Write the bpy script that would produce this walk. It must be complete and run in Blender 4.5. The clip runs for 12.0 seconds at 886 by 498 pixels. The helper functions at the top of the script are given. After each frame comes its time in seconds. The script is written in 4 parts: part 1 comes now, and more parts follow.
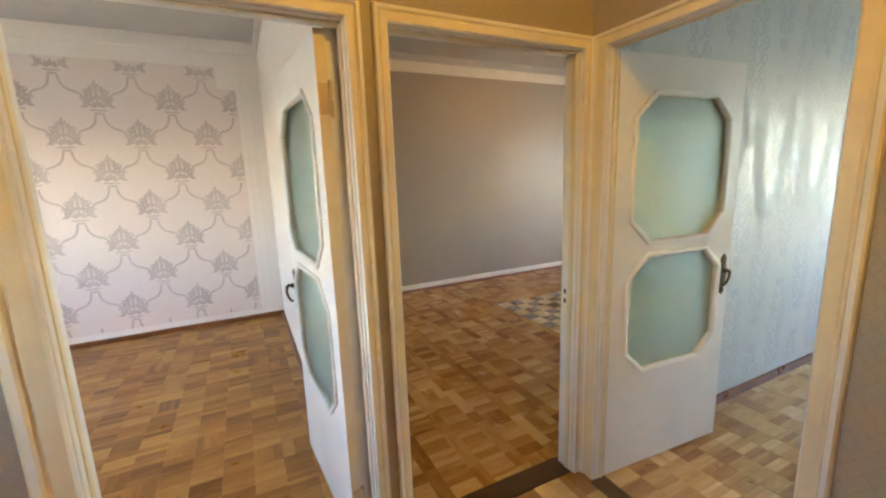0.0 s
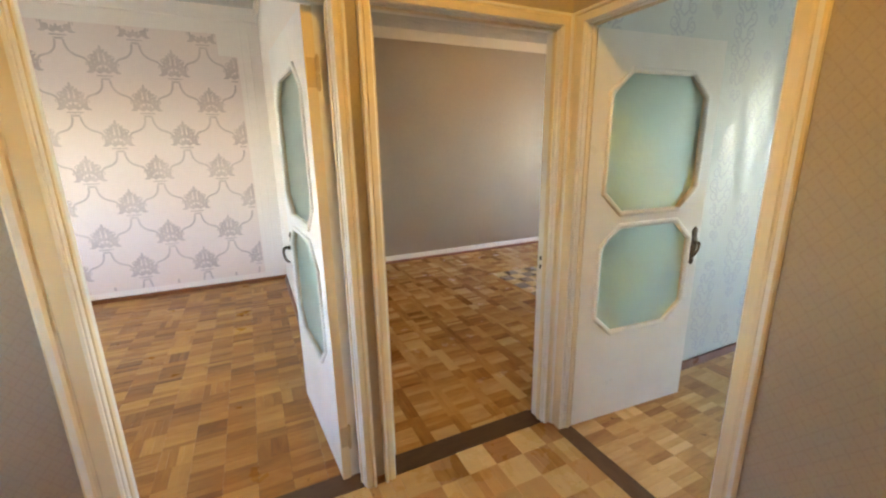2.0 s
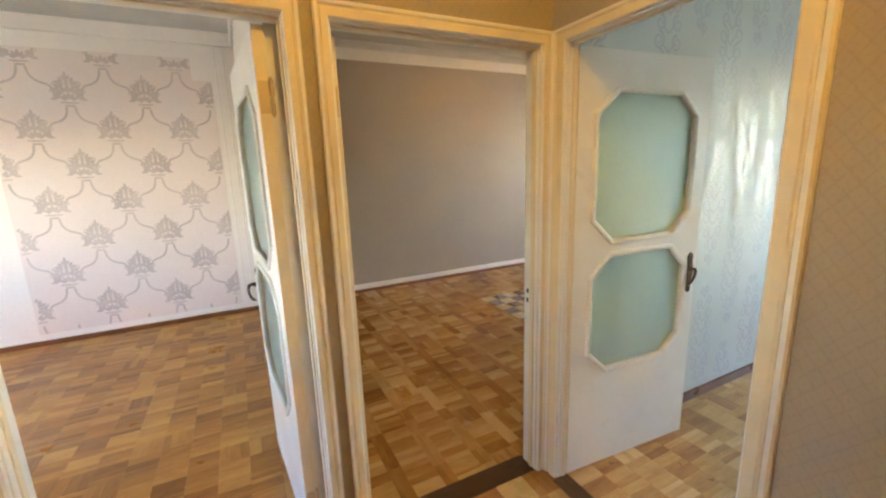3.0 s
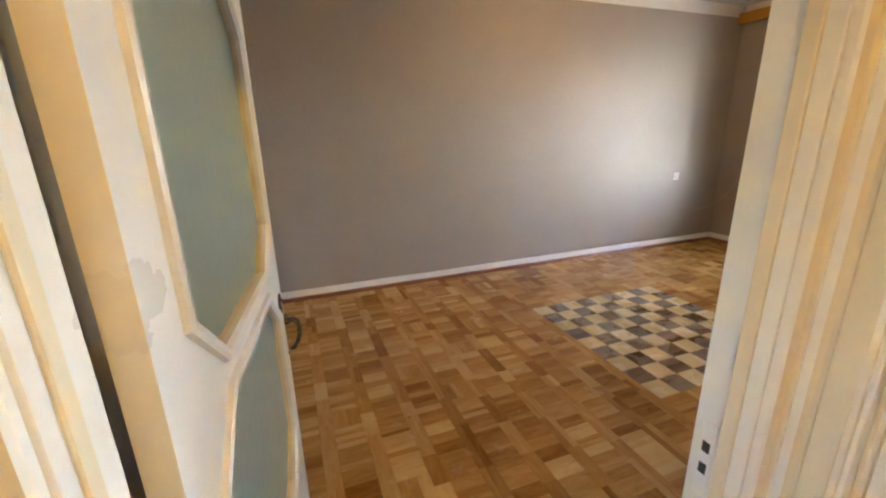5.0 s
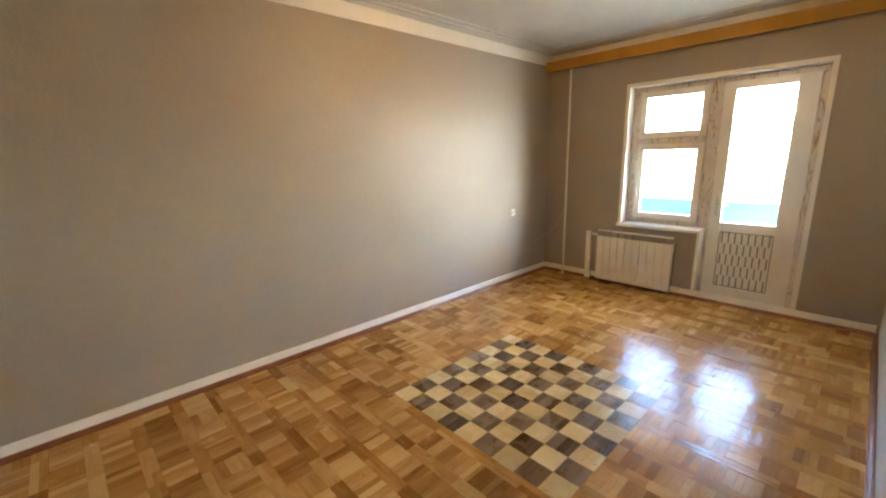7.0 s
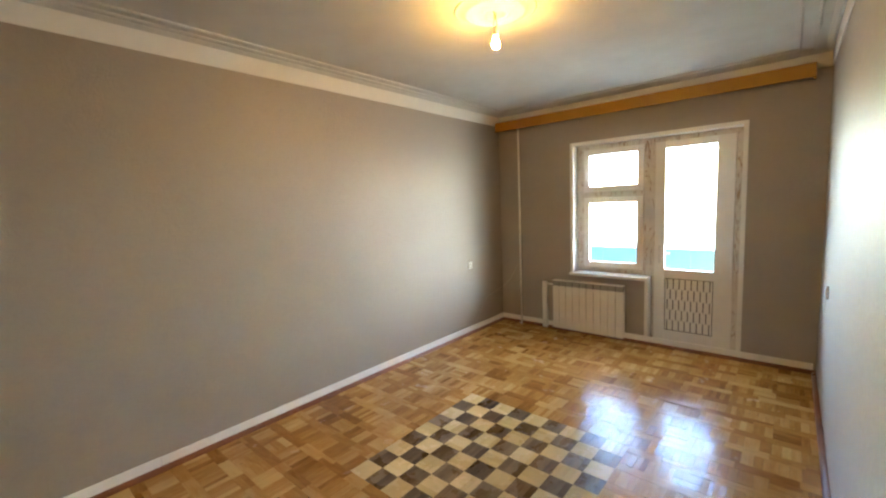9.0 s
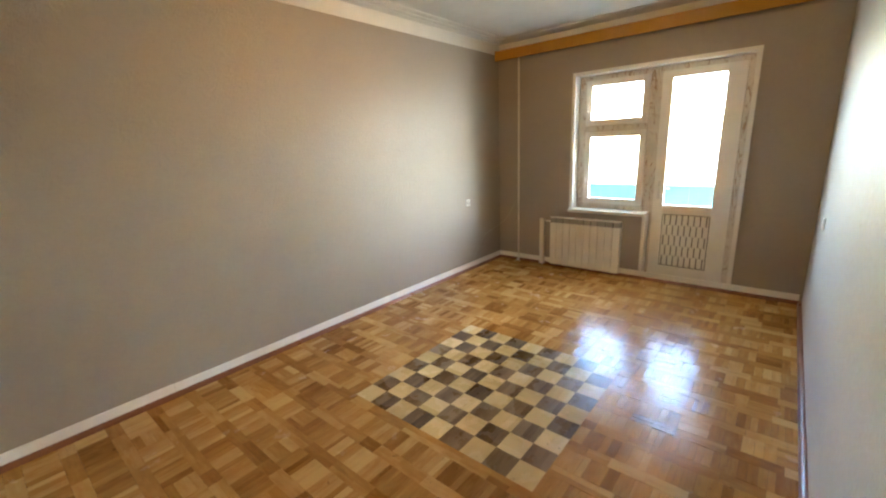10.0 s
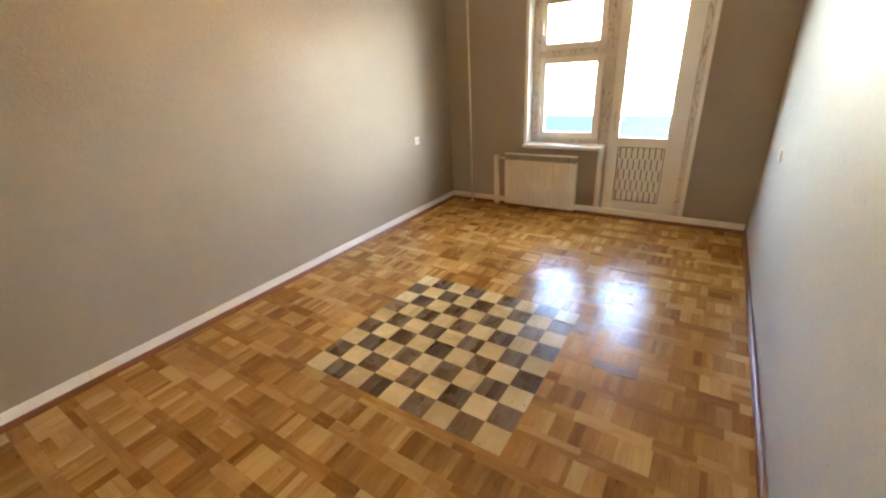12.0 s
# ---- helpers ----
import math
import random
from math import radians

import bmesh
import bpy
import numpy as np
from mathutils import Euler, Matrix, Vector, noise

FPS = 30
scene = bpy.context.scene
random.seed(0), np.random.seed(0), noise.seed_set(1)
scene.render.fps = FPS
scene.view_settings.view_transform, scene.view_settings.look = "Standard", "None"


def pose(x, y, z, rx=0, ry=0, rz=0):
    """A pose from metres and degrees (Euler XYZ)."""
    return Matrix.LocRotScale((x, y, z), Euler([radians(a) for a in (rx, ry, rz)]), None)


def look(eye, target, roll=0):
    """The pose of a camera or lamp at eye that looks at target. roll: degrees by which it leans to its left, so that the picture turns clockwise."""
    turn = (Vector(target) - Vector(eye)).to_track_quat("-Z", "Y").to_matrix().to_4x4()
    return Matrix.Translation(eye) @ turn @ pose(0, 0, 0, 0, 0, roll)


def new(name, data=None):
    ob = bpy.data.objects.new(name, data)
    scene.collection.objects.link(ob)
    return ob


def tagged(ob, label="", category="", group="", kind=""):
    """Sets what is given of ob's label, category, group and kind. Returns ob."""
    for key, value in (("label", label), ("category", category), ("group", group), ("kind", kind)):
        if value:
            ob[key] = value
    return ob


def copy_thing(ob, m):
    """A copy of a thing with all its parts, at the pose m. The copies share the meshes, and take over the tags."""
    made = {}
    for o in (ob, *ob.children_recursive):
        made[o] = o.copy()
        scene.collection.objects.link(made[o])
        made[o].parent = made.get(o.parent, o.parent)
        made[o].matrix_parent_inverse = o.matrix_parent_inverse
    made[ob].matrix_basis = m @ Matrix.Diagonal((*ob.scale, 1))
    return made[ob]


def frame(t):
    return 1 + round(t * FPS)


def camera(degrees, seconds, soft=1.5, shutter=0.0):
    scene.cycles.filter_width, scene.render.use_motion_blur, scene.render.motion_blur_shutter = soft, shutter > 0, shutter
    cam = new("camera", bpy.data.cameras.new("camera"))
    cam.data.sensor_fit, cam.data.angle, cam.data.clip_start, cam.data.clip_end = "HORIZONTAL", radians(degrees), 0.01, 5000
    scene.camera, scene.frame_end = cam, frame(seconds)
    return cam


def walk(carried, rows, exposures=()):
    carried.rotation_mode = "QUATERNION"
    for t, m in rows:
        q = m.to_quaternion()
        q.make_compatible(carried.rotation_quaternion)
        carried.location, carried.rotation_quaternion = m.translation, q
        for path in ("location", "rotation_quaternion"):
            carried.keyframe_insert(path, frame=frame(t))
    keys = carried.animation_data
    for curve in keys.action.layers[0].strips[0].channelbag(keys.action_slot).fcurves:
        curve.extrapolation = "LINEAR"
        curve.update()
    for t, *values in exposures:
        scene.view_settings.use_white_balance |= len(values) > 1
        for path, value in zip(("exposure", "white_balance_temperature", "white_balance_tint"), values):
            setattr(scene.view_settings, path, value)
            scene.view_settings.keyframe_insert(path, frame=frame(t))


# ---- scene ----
cam = camera(95.1, 12.0, soft=2.2)
PATH = [
    (0, (0.043, 0.061, 1.493), (0.942, 1.899, 1.119), -2.0),
    (0.5, (0.016, -0.033, 1.502), (0.577, 1.906, 1.002), -1.7),
    (1, (0.027, -0.072, 1.504), (0.523, 1.828, 0.820), -2.5),
    (1.5, (0.080, -0.077, 1.472), (0.764, 1.759, 0.772), -1.5),
    (2, (0.080, -0.116, 1.491), (0.933, 1.710, 0.979), -1.0),
    (2.5, (0.110, -0.098, 1.529), (1.041, 1.715, 1.112), -1.6),
    (4.5, (0.642, 0.794, 1.474), (1.360, 2.686, 0.993), -2.5),
    (5, (0.725, 1.078, 1.487), (1.423, 2.950, 0.910), -1.2),
    (5.5, (0.808, 1.259, 1.513), (1.564, 3.068, 0.822), -1.6),
    (6, (0.980, 1.429, 1.564), (1.858, 3.170, 0.845), -1.1),
    (6.5, (1.087, 1.505, 1.621), (2.180, 3.153, 0.978), -1.6),
    (7, (1.084, 1.716, 1.616), (2.472, 3.194, 1.153), -1.4),
    (7.5, (1.092, 1.817, 1.694), (2.677, 3.151, 1.509), -1.6),
    (9.5, (1.145, 1.707, 1.681), (2.692, 3.072, 1.412), -2.7),
    (10, (1.119, 1.760, 1.621), (2.651, 3.068, 1.106), -2.6),
    (10.5, (1.146, 1.731, 1.635), (2.635, 2.944, 0.838), -3.5),
    (11, (1.121, 1.737, 1.500), (2.605, 2.827, 0.532), -2.8),
    (11.5, (1.165, 1.794, 1.513), (2.694, 2.860, 0.591), -3.3),
    (12, (1.366, 1.933, 1.627), (2.944, 3.001, 0.792), -3.5),
]
EXPO = [(0.0, 5.65, 7100, 14), (1.0, 5.75, 7050, 14), (2.5, 5.85, 7150, 14), (4.5, 5.85, 6700, 17), (5.5, 6.2, 6100, 18), (6.5, 6.25, 6700, 15),
        (7.4, 6.1, 6950, 10), (9.6, 6.05, 6350, 8), (10.6, 6.25, 7050, 9), (12.0, 6.25, 7150, 12)]  # seconds, stops, kelvin, tint
walk(cam, [(t, look(eye, target, roll)) for t, eye, target, roll in PATH], EXPO)
SKY = 0.15          # daylight through the windows
BULB, HALL_BULB = 18.0, 26.0  # glow of the grey room's bare bulb and of the unseen hall bulb
WALL_FILL = 2.2      # added lamp, lights the long wall aslant through the balcony window
HX, HY = 0.68, 0.0  # unseen hall bulb, added for the warm light on the walls

# ---- light ----
world = bpy.data.worlds.new("world")
scene.world = world
world.use_nodes = True
wt = world.node_tree
sky = wt.nodes.new("ShaderNodeTexSky")
sky.sky_type, sky.sun_disc = "NISHITA", False
sky.sun_elevation, sky.sun_rotation = radians(48), radians(184)
sky.air_density, sky.dust_density, sky.ozone_density = 1.1, 0.8, 1.4
wt.nodes["Background"].inputs["Strength"].default_value = SKY
wt.links.new(sky.outputs[0], wt.nodes["Background"].inputs["Color"])
sun = new("sun", bpy.data.lights.new("sun", "SUN"))
sun.data.energy, sun.data.angle, sun.data.color = 2.5, radians(0.6), (1.0, 0.95, 0.88)
sun.matrix_world = look((-1.4, -20, 22.4), (0, 0, 0))

# added area lamp out of view, standing in for brighter south-eastern sky
wall_fill = new("balcony_daylight", bpy.data.lights.new("balcony_daylight", "AREA"))
wall_fill.data.shape, wall_fill.data.size, wall_fill.data.size_y = "RECTANGLE", 1.2, 1.45
wall_fill.data.energy, wall_fill.data.color = WALL_FILL, (1.0, 0.94, 0.86)
wall_fill.matrix_world = look((7.62, 1.66, 1.72), (6.10, 2.85, 1.72))


# ---- materials ----
def mat(name, base, rough=0.6, metal=0.0, spec=0.5):
    m = bpy.data.materials.new(name)
    m.use_nodes = True
    b = m.node_tree.nodes["Principled BSDF"]
    b.inputs["Base Color"].default_value = (*base, 1)
    b.inputs["Roughness"].default_value = rough
    b.inputs["Metallic"].default_value = metal
    b.inputs["Specular IOR Level"].default_value = spec
    return m, m.node_tree, b


def node(nt, kind, **inputs):
    n = nt.nodes.new(kind)
    for k, v in inputs.items():
        n.inputs[k.replace("_", " ")].default_value = v
    return n


def coords(nt, scale=(1, 1, 1), which="Object", rot=(0, 0, 0)):
    tc = nt.nodes.new("ShaderNodeTexCoord")
    mp = nt.nodes.new("ShaderNodeMapping")
    mp.inputs["Scale"].default_value = scale
    mp.inputs["Rotation"].default_value = rot
    nt.links.new(tc.outputs[which], mp.inputs["Vector"])
    return mp.outputs["Vector"]


def world_pos(nt, scale=(1, 1, 1)):
    g = nt.nodes.new("ShaderNodeNewGeometry")
    mp = nt.nodes.new("ShaderNodeMapping")
    mp.inputs["Scale"].default_value = scale
    nt.links.new(g.outputs["Position"], mp.inputs["Vector"])
    return mp.outputs["Vector"]


def noise_tex(nt, vec, scale, detail=4.0, rough=0.55, dist=0.0):
    n = node(nt, "ShaderNodeTexNoise", Scale=scale, Detail=detail, Roughness=rough, Distortion=dist)
    nt.links.new(vec, n.inputs["Vector"])
    return n.outputs["Fac"]


def ramp(nt, fac, stops):
    r = nt.nodes.new("ShaderNodeValToRGB")
    e = r.color_ramp.elements
    while len(e) < len(stops):
        e.new(0.5)
    for i, (p, c) in enumerate(stops):
        e[i].position = p
        e[i].color = (*c, 1) if isinstance(c, tuple) else (c, c, c, 1)
    nt.links.new(fac, r.inputs["Fac"])
    return r.outputs["Color"]


def math_n(nt, op, a, b=None, c=None):
    n = nt.nodes.new("ShaderNodeMath")
    n.operation = op
    for i, v in enumerate((a, b, c)):
        if v is None:
            continue
        if isinstance(v, (int, float)):
            n.inputs[i].default_value = v
        else:
            nt.links.new(v, n.inputs[i])
    return n.outputs[0]


def mixc(nt, fac, a, b, mode="MIX"):
    n = nt.nodes.new("ShaderNodeMix")
    n.data_type, n.blend_type = "RGBA", mode
    for sock, v in ((n.inputs[0], fac), (n.inputs[6], a), (n.inputs[7], b)):
        if isinstance(v, (int, float)):
            sock.default_value = v
        elif isinstance(v, tuple):
            sock.default_value = (*v, 1)
        else:
            nt.links.new(v, sock)
    return n.outputs[2]


def bump(nt, b, height, strength, distance=0.002):
    n = node(nt, "ShaderNodeBump", Strength=strength, Distance=distance)
    nt.links.new(height, n.inputs["Height"])
    nt.links.new(n.outputs["Normal"], b.inputs["Normal"])
    return n


def setin(nt, b, name, sock):
    nt.links.new(sock, b.inputs[name])


def wallpaper(name, c0, c1, rough, relief, speck=None, scale=26.0):
    """Paper with a soft embossed texture, broad unevenness and an optional fleck."""
    m, nt, b = mat(name, c0, rough)
    v = world_pos(nt)
    broad = noise_tex(nt, v, 1.3, 3)
    fine = noise_tex(nt, v, scale, 6, 0.6, 1.2)
    fibre = noise_tex(nt, world_pos(nt, (1, 1, 0.35)), scale * 6, 3)
    f = math_n(nt, "ADD", math_n(nt, "MULTIPLY", broad, 0.45), math_n(nt, "MULTIPLY", fine, 0.55))
    col = ramp(nt, f, [(0.3, c0), (0.7, c1)])
    if speck:
        sp = noise_tex(nt, v, 55, 2, 0.5, 0.6)
        col = mixc(nt, ramp(nt, sp, [(0.63, 0.0), (0.70, 0.75)]), col, speck)
    setin(nt, b, "Base Color", col)
    setin(nt, b, "Roughness", ramp(nt, fine, [(0.35, rough - 0.08), (0.65, rough + 0.12)]))
    h = math_n(nt, "ADD", fine, math_n(nt, "MULTIPLY", fibre, 0.35))
    bump(nt, b, h, relief, 0.006)
    return m


TAUPE = wallpaper("taupe_paper", (0.310, 0.276, 0.232), (0.355, 0.317, 0.268), 0.46, 0.75)
TAUPE.node_tree.nodes["Principled BSDF"].inputs["Specular IOR Level"].default_value = 0.52  # vinyl sheen
PALE = wallpaper("pale_paper", (0.40, 0.382, 0.36), (0.455, 0.437, 0.415), 0.45, 0.5, (0.36, 0.325, 0.29), 38.0)
WHITEWALL = wallpaper("white_wall", (0.80, 0.735, 0.67), (0.84, 0.775, 0.71), 0.6, 0.12)


def hall_paper():
    """Taupe paper with a small printed lattice of curling lines and a dot in each diamond."""
    m, nt, b = mat("hall_paper", (0.36, 0.3, 0.24), 0.5)
    v = world_pos(nt)
    sep = nt.nodes.new("ShaderNodeSeparateXYZ")
    nt.links.new(v, sep.inputs[0])
    along = math_n(nt, "ADD", sep.outputs[0], sep.outputs[1])
    wob = math_n(nt, "MULTIPLY", math_n(nt, "SUBTRACT", noise_tex(nt, v, 75, 2), 0.5), 0.016)
    tris = []
    for s in (1, -1):
        d = math_n(nt, "ADD", math_n(nt, "MULTIPLY", along, s), math_n(nt, "MULTIPLY", sep.outputs[2], 0.8))
        tris.append(math_n(nt, "PINGPONG", math_n(nt, "ADD", d, wob), 0.0215))
    lat = math_n(nt, "LESS_THAN", math_n(nt, "MINIMUM", *tris), 0.0030)
    dot = math_n(nt, "GREATER_THAN", math_n(nt, "MINIMUM", *tris), 0.0165)
    broad = noise_tex(nt, v, 1.5, 3)
    col = ramp(nt, broad, [(0.3, (0.345, 0.298, 0.245)), (0.7, (0.395, 0.345, 0.285))])
    brk = ramp(nt, noise_tex(nt, v, 140, 2), [(0.38, 0.05), (0.6, 0.24)])
    ink = math_n(nt, "MULTIPLY", math_n(nt, "MAXIMUM", lat, math_n(nt, "MULTIPLY", dot, 0.6)), brk)
    setin(nt, b, "Base Color", mixc(nt, ink, col, (0.22, 0.175, 0.13)))
    bump(nt, b, math_n(nt, "ADD", noise_tex(nt, v, 150, 3), math_n(nt, "MULTIPLY", lat, 0.6)), 0.25, 0.002)
    return m


HALLPAPER = hall_paper()


def silver_paper():
    """Pale blue paper with a soft pearly sheen and a fine emboss."""
    m, nt, b = mat("silver_paper", (0.6, 0.67, 0.69), 0.5)
    v = world_pos(nt)
    fine = noise_tex(nt, v, 120, 3)
    setin(nt, b, "Base Color", ramp(nt, noise_tex(nt, v, 2, 3), [(0.3, (0.60, 0.64, 0.62)), (0.7, (0.67, 0.71, 0.69))]))
    setin(nt, b, "Roughness", ramp(nt, noise_tex(nt, v, 9, 3), [(0.3, 0.60), (0.7, 0.72)]))
    bump(nt, b, fine, 0.35, 0.002)
    return m


def silver_ink():
    m, nt, b = mat("silver_ink", (0.55, 0.58, 0.60), 0.46, 0.35)
    n = noise_tex(nt, world_pos(nt), 140, 3)
    setin(nt, b, "Roughness", ramp(nt, n, [(0.3, 0.42), (0.7, 0.54)]))
    bump(nt, b, n, 0.3, 0.002)
    return m


SILVERINK = silver_ink()
SILVER = silver_paper()


def paint(name, c, rough, wear=None, amount=0.6, dirt=0.1, spec=0.5):
    m, nt, b = mat(name, c, rough, spec=spec)
    v = world_pos(nt)
    d = noise_tex(nt, v, 3.5, 5, 0.6)
    dark = tuple(x * (1 - dirt) for x in c)
    col = ramp(nt, d, [(0.32, dark), (0.62, c)])
    if wear:
        w = noise_tex(nt, world_pos(nt, (1, 1, 0.3)), 22, 7, 0.75, 1.5)
        col = mixc(nt, ramp(nt, w, [(amount, 0.0), (amount + 0.05, 1.0)]), col, wear)
    setin(nt, b, "Base Color", col)
    brush = math_n(nt, "MULTIPLY", noise_tex(nt, world_pos(nt, (1, 1, 0.2)), 60, 3), 0.4)
    setin(nt, b, "Roughness", ramp(nt, d, [(0.3, rough + 0.1), (0.7, rough - 0.05)]))
    bump(nt, b, math_n(nt, "ADD", brush, math_n(nt, "MULTIPLY", d, 0.6)), 0.07, 0.0015)
    return m


DOORPAINT = paint("door_paint", (0.80, 0.79, 0.76), 0.32, dirt=0.06)
# white paint with the hall bulb's warm light mixed into the colour
WARM_WHITE = paint("cream_paint", (0.77, 0.68, 0.51), 0.32, None, 0.76, 0.10)
# white plaster darkened to grey to tone down the light on the ceiling
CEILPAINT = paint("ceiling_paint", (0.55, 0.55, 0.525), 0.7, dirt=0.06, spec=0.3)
# the same white plaster without the ceiling's darkening
FRIEZE = paint("frieze_distemper", (0.72, 0.715, 0.67), 0.65, dirt=0.06, spec=0.3)
TRIMWHITE = paint("trim_white", (0.84, 0.83, 0.81), 0.4, (0.5, 0.45, 0.4), 0.72, 0.08)
FRAMEPAINT = paint("window_paint", (0.66, 0.63, 0.58), 0.4, (0.36, 0.25, 0.17), 0.54, 0.15)
FRAMECLEAN = paint("window_paint_clean", (0.78, 0.77, 0.735), 0.36, (0.45, 0.36, 0.28), 0.67, 0.08)
ENAMEL = paint("radiator_enamel", (0.80, 0.78, 0.73), 0.35, dirt=0.08)
# dark grey that stands in for shade inside vents and socket wells
RECESS_SHADE = paint("radiator_grille", (0.33, 0.32, 0.30), 0.5, dirt=0.15)
PLASTIC, _, _ = mat("white_plastic", (0.78, 0.77, 0.74), 0.3)
DARKHOLE, _, _ = mat("dark_hole", (0.02, 0.02, 0.02), 0.7)
SLOTGREY, _, _ = mat("slot_shadow_grey", (0.13, 0.125, 0.115), 0.7)
MINT = paint("mint_panel", (0.085, 0.175, 0.18), 0.5, dirt=0.1)
CONCRETE = paint("balcony_concrete", (0.42, 0.41, 0.39), 0.8, dirt=0.2)
GROUND = paint("far_ground", (0.15, 0.16, 0.12), 0.9, dirt=0.3)
TAUPELINE = paint("cable_paint", (0.46, 0.42, 0.36), 0.5, dirt=0.1)
WIRE, _, _ = mat("wire_sleeve", (0.12, 0.1, 0.08), 0.5)
BRASS, _, _ = mat("painted_hinge", (0.55, 0.46, 0.32), 0.35, 0.5)
STEEL, _, _ = mat("steel_plate", (0.62, 0.62, 0.6), 0.35, 0.8)


def bronze():
    m, nt, b = mat("antique_bronze", (0.10, 0.075, 0.05), 0.38, 0.9)
    n = noise_tex(nt, world_pos(nt), 90, 4)
    setin(nt, b, "Base Color", ramp(nt, n, [(0.35, (0.05, 0.04, 0.035)), (0.7, (0.22, 0.17, 0.11))]))
    bump(nt, b, n, 0.4, 0.002)
    return m


BRONZE = bronze()


def wood(name, c_lo, c_mid, c_hi, rough, grain=1.0, coat=0.0):
    """Strip wood: the tone changes from piece to piece, the grain follows the piece (its UV runs along the length)."""
    m, nt, b = mat(name, c_mid, rough)
    g = nt.nodes.new("ShaderNodeNewGeometry")
    oi = nt.nodes.new("ShaderNodeObjectInfo")
    fing = math_n(nt, "FRACT", math_n(nt, "ADD", math_n(nt, "MULTIPLY", g.outputs["Random Per Island"], 7.31), math_n(nt, "MULTIPLY", oi.outputs["Random"], 13.7)))
    tone = nt.nodes.new("ShaderNodeUVMap")
    tone.uv_map = "tone"
    tsep = nt.nodes.new("ShaderNodeSeparateXYZ")
    nt.links.new(tone.outputs[0], tsep.inputs[0])
    block = math_n(nt, "FRACT", math_n(nt, "ADD", tsep.outputs[0], math_n(nt, "MULTIPLY", oi.outputs["Random"], 5.3)))
    mix = math_n(nt, "ADD", math_n(nt, "MULTIPLY", fing, 0.5), math_n(nt, "MULTIPLY", block, 0.5))
    uv = nt.nodes.new("ShaderNodeUVMap")
    uv.uv_map = "UVMap"
    off = nt.nodes.new("ShaderNodeCombineXYZ")
    nt.links.new(math_n(nt, "MULTIPLY", mix, 37.0), off.inputs[0])
    nt.links.new(math_n(nt, "MULTIPLY", mix, 91.0), off.inputs[1])
    add = nt.nodes.new("ShaderNodeVectorMath")
    add.operation = "ADD"
    nt.links.new(uv.outputs[0], add.inputs[0])
    nt.links.new(off.outputs[0], add.inputs[1])
    mp = nt.nodes.new("ShaderNodeMapping")
    mp.inputs["Scale"].default_value = (5, 60, 1)
    nt.links.new(add.outputs[0], mp.inputs["Vector"])
    gr = noise_tex(nt, mp.outputs[0], 1.0, 5, 0.6, 0.7)
    mp2 = nt.nodes.new("ShaderNodeMapping")
    mp2.inputs["Scale"].default_value = (9, 26, 1)
    nt.links.new(add.outputs[0], mp2.inputs["Vector"])
    cloud = noise_tex(nt, mp2.outputs[0], 1.0, 2)
    f = math_n(nt, "ADD", math_n(nt, "MULTIPLY_ADD", mix, 1.05, -0.17), math_n(nt, "MULTIPLY", gr, 0.36 * grain))
    f = math_n(nt, "ADD", f, math_n(nt, "MULTIPLY", math_n(nt, "SUBTRACT", cloud, 0.5), 0.5 * grain))
    col = ramp(nt, f, [(0.05, c_lo), (0.5, c_mid), (0.95, c_hi)])
    knot = ramp(nt, noise_tex(nt, add.outputs[0], 21, 2, 0.5, 0.6), [(0.73, 0.0), (0.78, 0.65)])
    col = mixc(nt, knot, col, tuple(x * 0.35 for x in c_lo))
    dirt = noise_tex(nt, world_pos(nt), 1.8, 4, 0.6)
    col = mixc(nt, ramp(nt, dirt, [(0.3, 0.16), (0.55, 0.0)]), col, tuple(x * 0.6 for x in c_mid))
    setin(nt, b, "Base Color", col)
    setin(nt, b, "Roughness", ramp(nt, noise_tex(nt, world_pos(nt), 5, 5, 0.6), [(0.3, rough - 0.04), (0.7, rough + 0.09)]))
    b.inputs["Coat Weight"].default_value = coat * 0.25
    b.inputs["Specular IOR Level"].default_value = 0.32
    b.inputs["Coat Roughness"].default_value = 0.14
    wav = noise_tex(nt, world_pos(nt), 14, 2)
    bump(nt, b, math_n(nt, "ADD", gr, math_n(nt, "MULTIPLY", wav, 2.5)), 0.14, 0.0016)
    return m


PARQUET = wood("parquet_oak", (0.225, 0.095, 0.020), (0.44, 0.22, 0.056), (0.63, 0.395, 0.14), 0.20, 1.0, 0.35)
PARQUET_RED = wood("parquet_red_oak", (0.19, 0.070, 0.013), (0.38, 0.160, 0.034), (0.55, 0.295, 0.082), 0.30, 1.0, 0.1)
PARQUET_PALE = wood("parquet_worn_oak", (0.33, 0.145, 0.042), (0.60, 0.335, 0.12), (0.78, 0.53, 0.25), 0.34, 1.0, 0.0)
INLAY_L = wood("inlay_maple", (0.52, 0.37, 0.165), (0.67, 0.50, 0.245), (0.75, 0.60, 0.34), 0.24, 0.6, 0.35)
INLAY_D = wood("inlay_wenge", (0.055, 0.033, 0.014), (0.125, 0.076, 0.031), (0.23, 0.155, 0.08), 0.26, 1.3, 0.35)
DARKWOOD = wood("threshold_wood", (0.065, 0.031, 0.013), (0.12, 0.062, 0.026), (0.20, 0.11, 0.048), 0.45, 1.0, 0.0)
SKIRTBROWN = paint("skirting_stain", (0.23, 0.08, 0.022), 0.3, dirt=0.3)
JOINT, _, _ = mat("floor_joint", (0.06, 0.03, 0.012), 0.7)
PELMET = paint("pelmet_varnish", (0.44, 0.225, 0.03), 0.16, dirt=0.15)


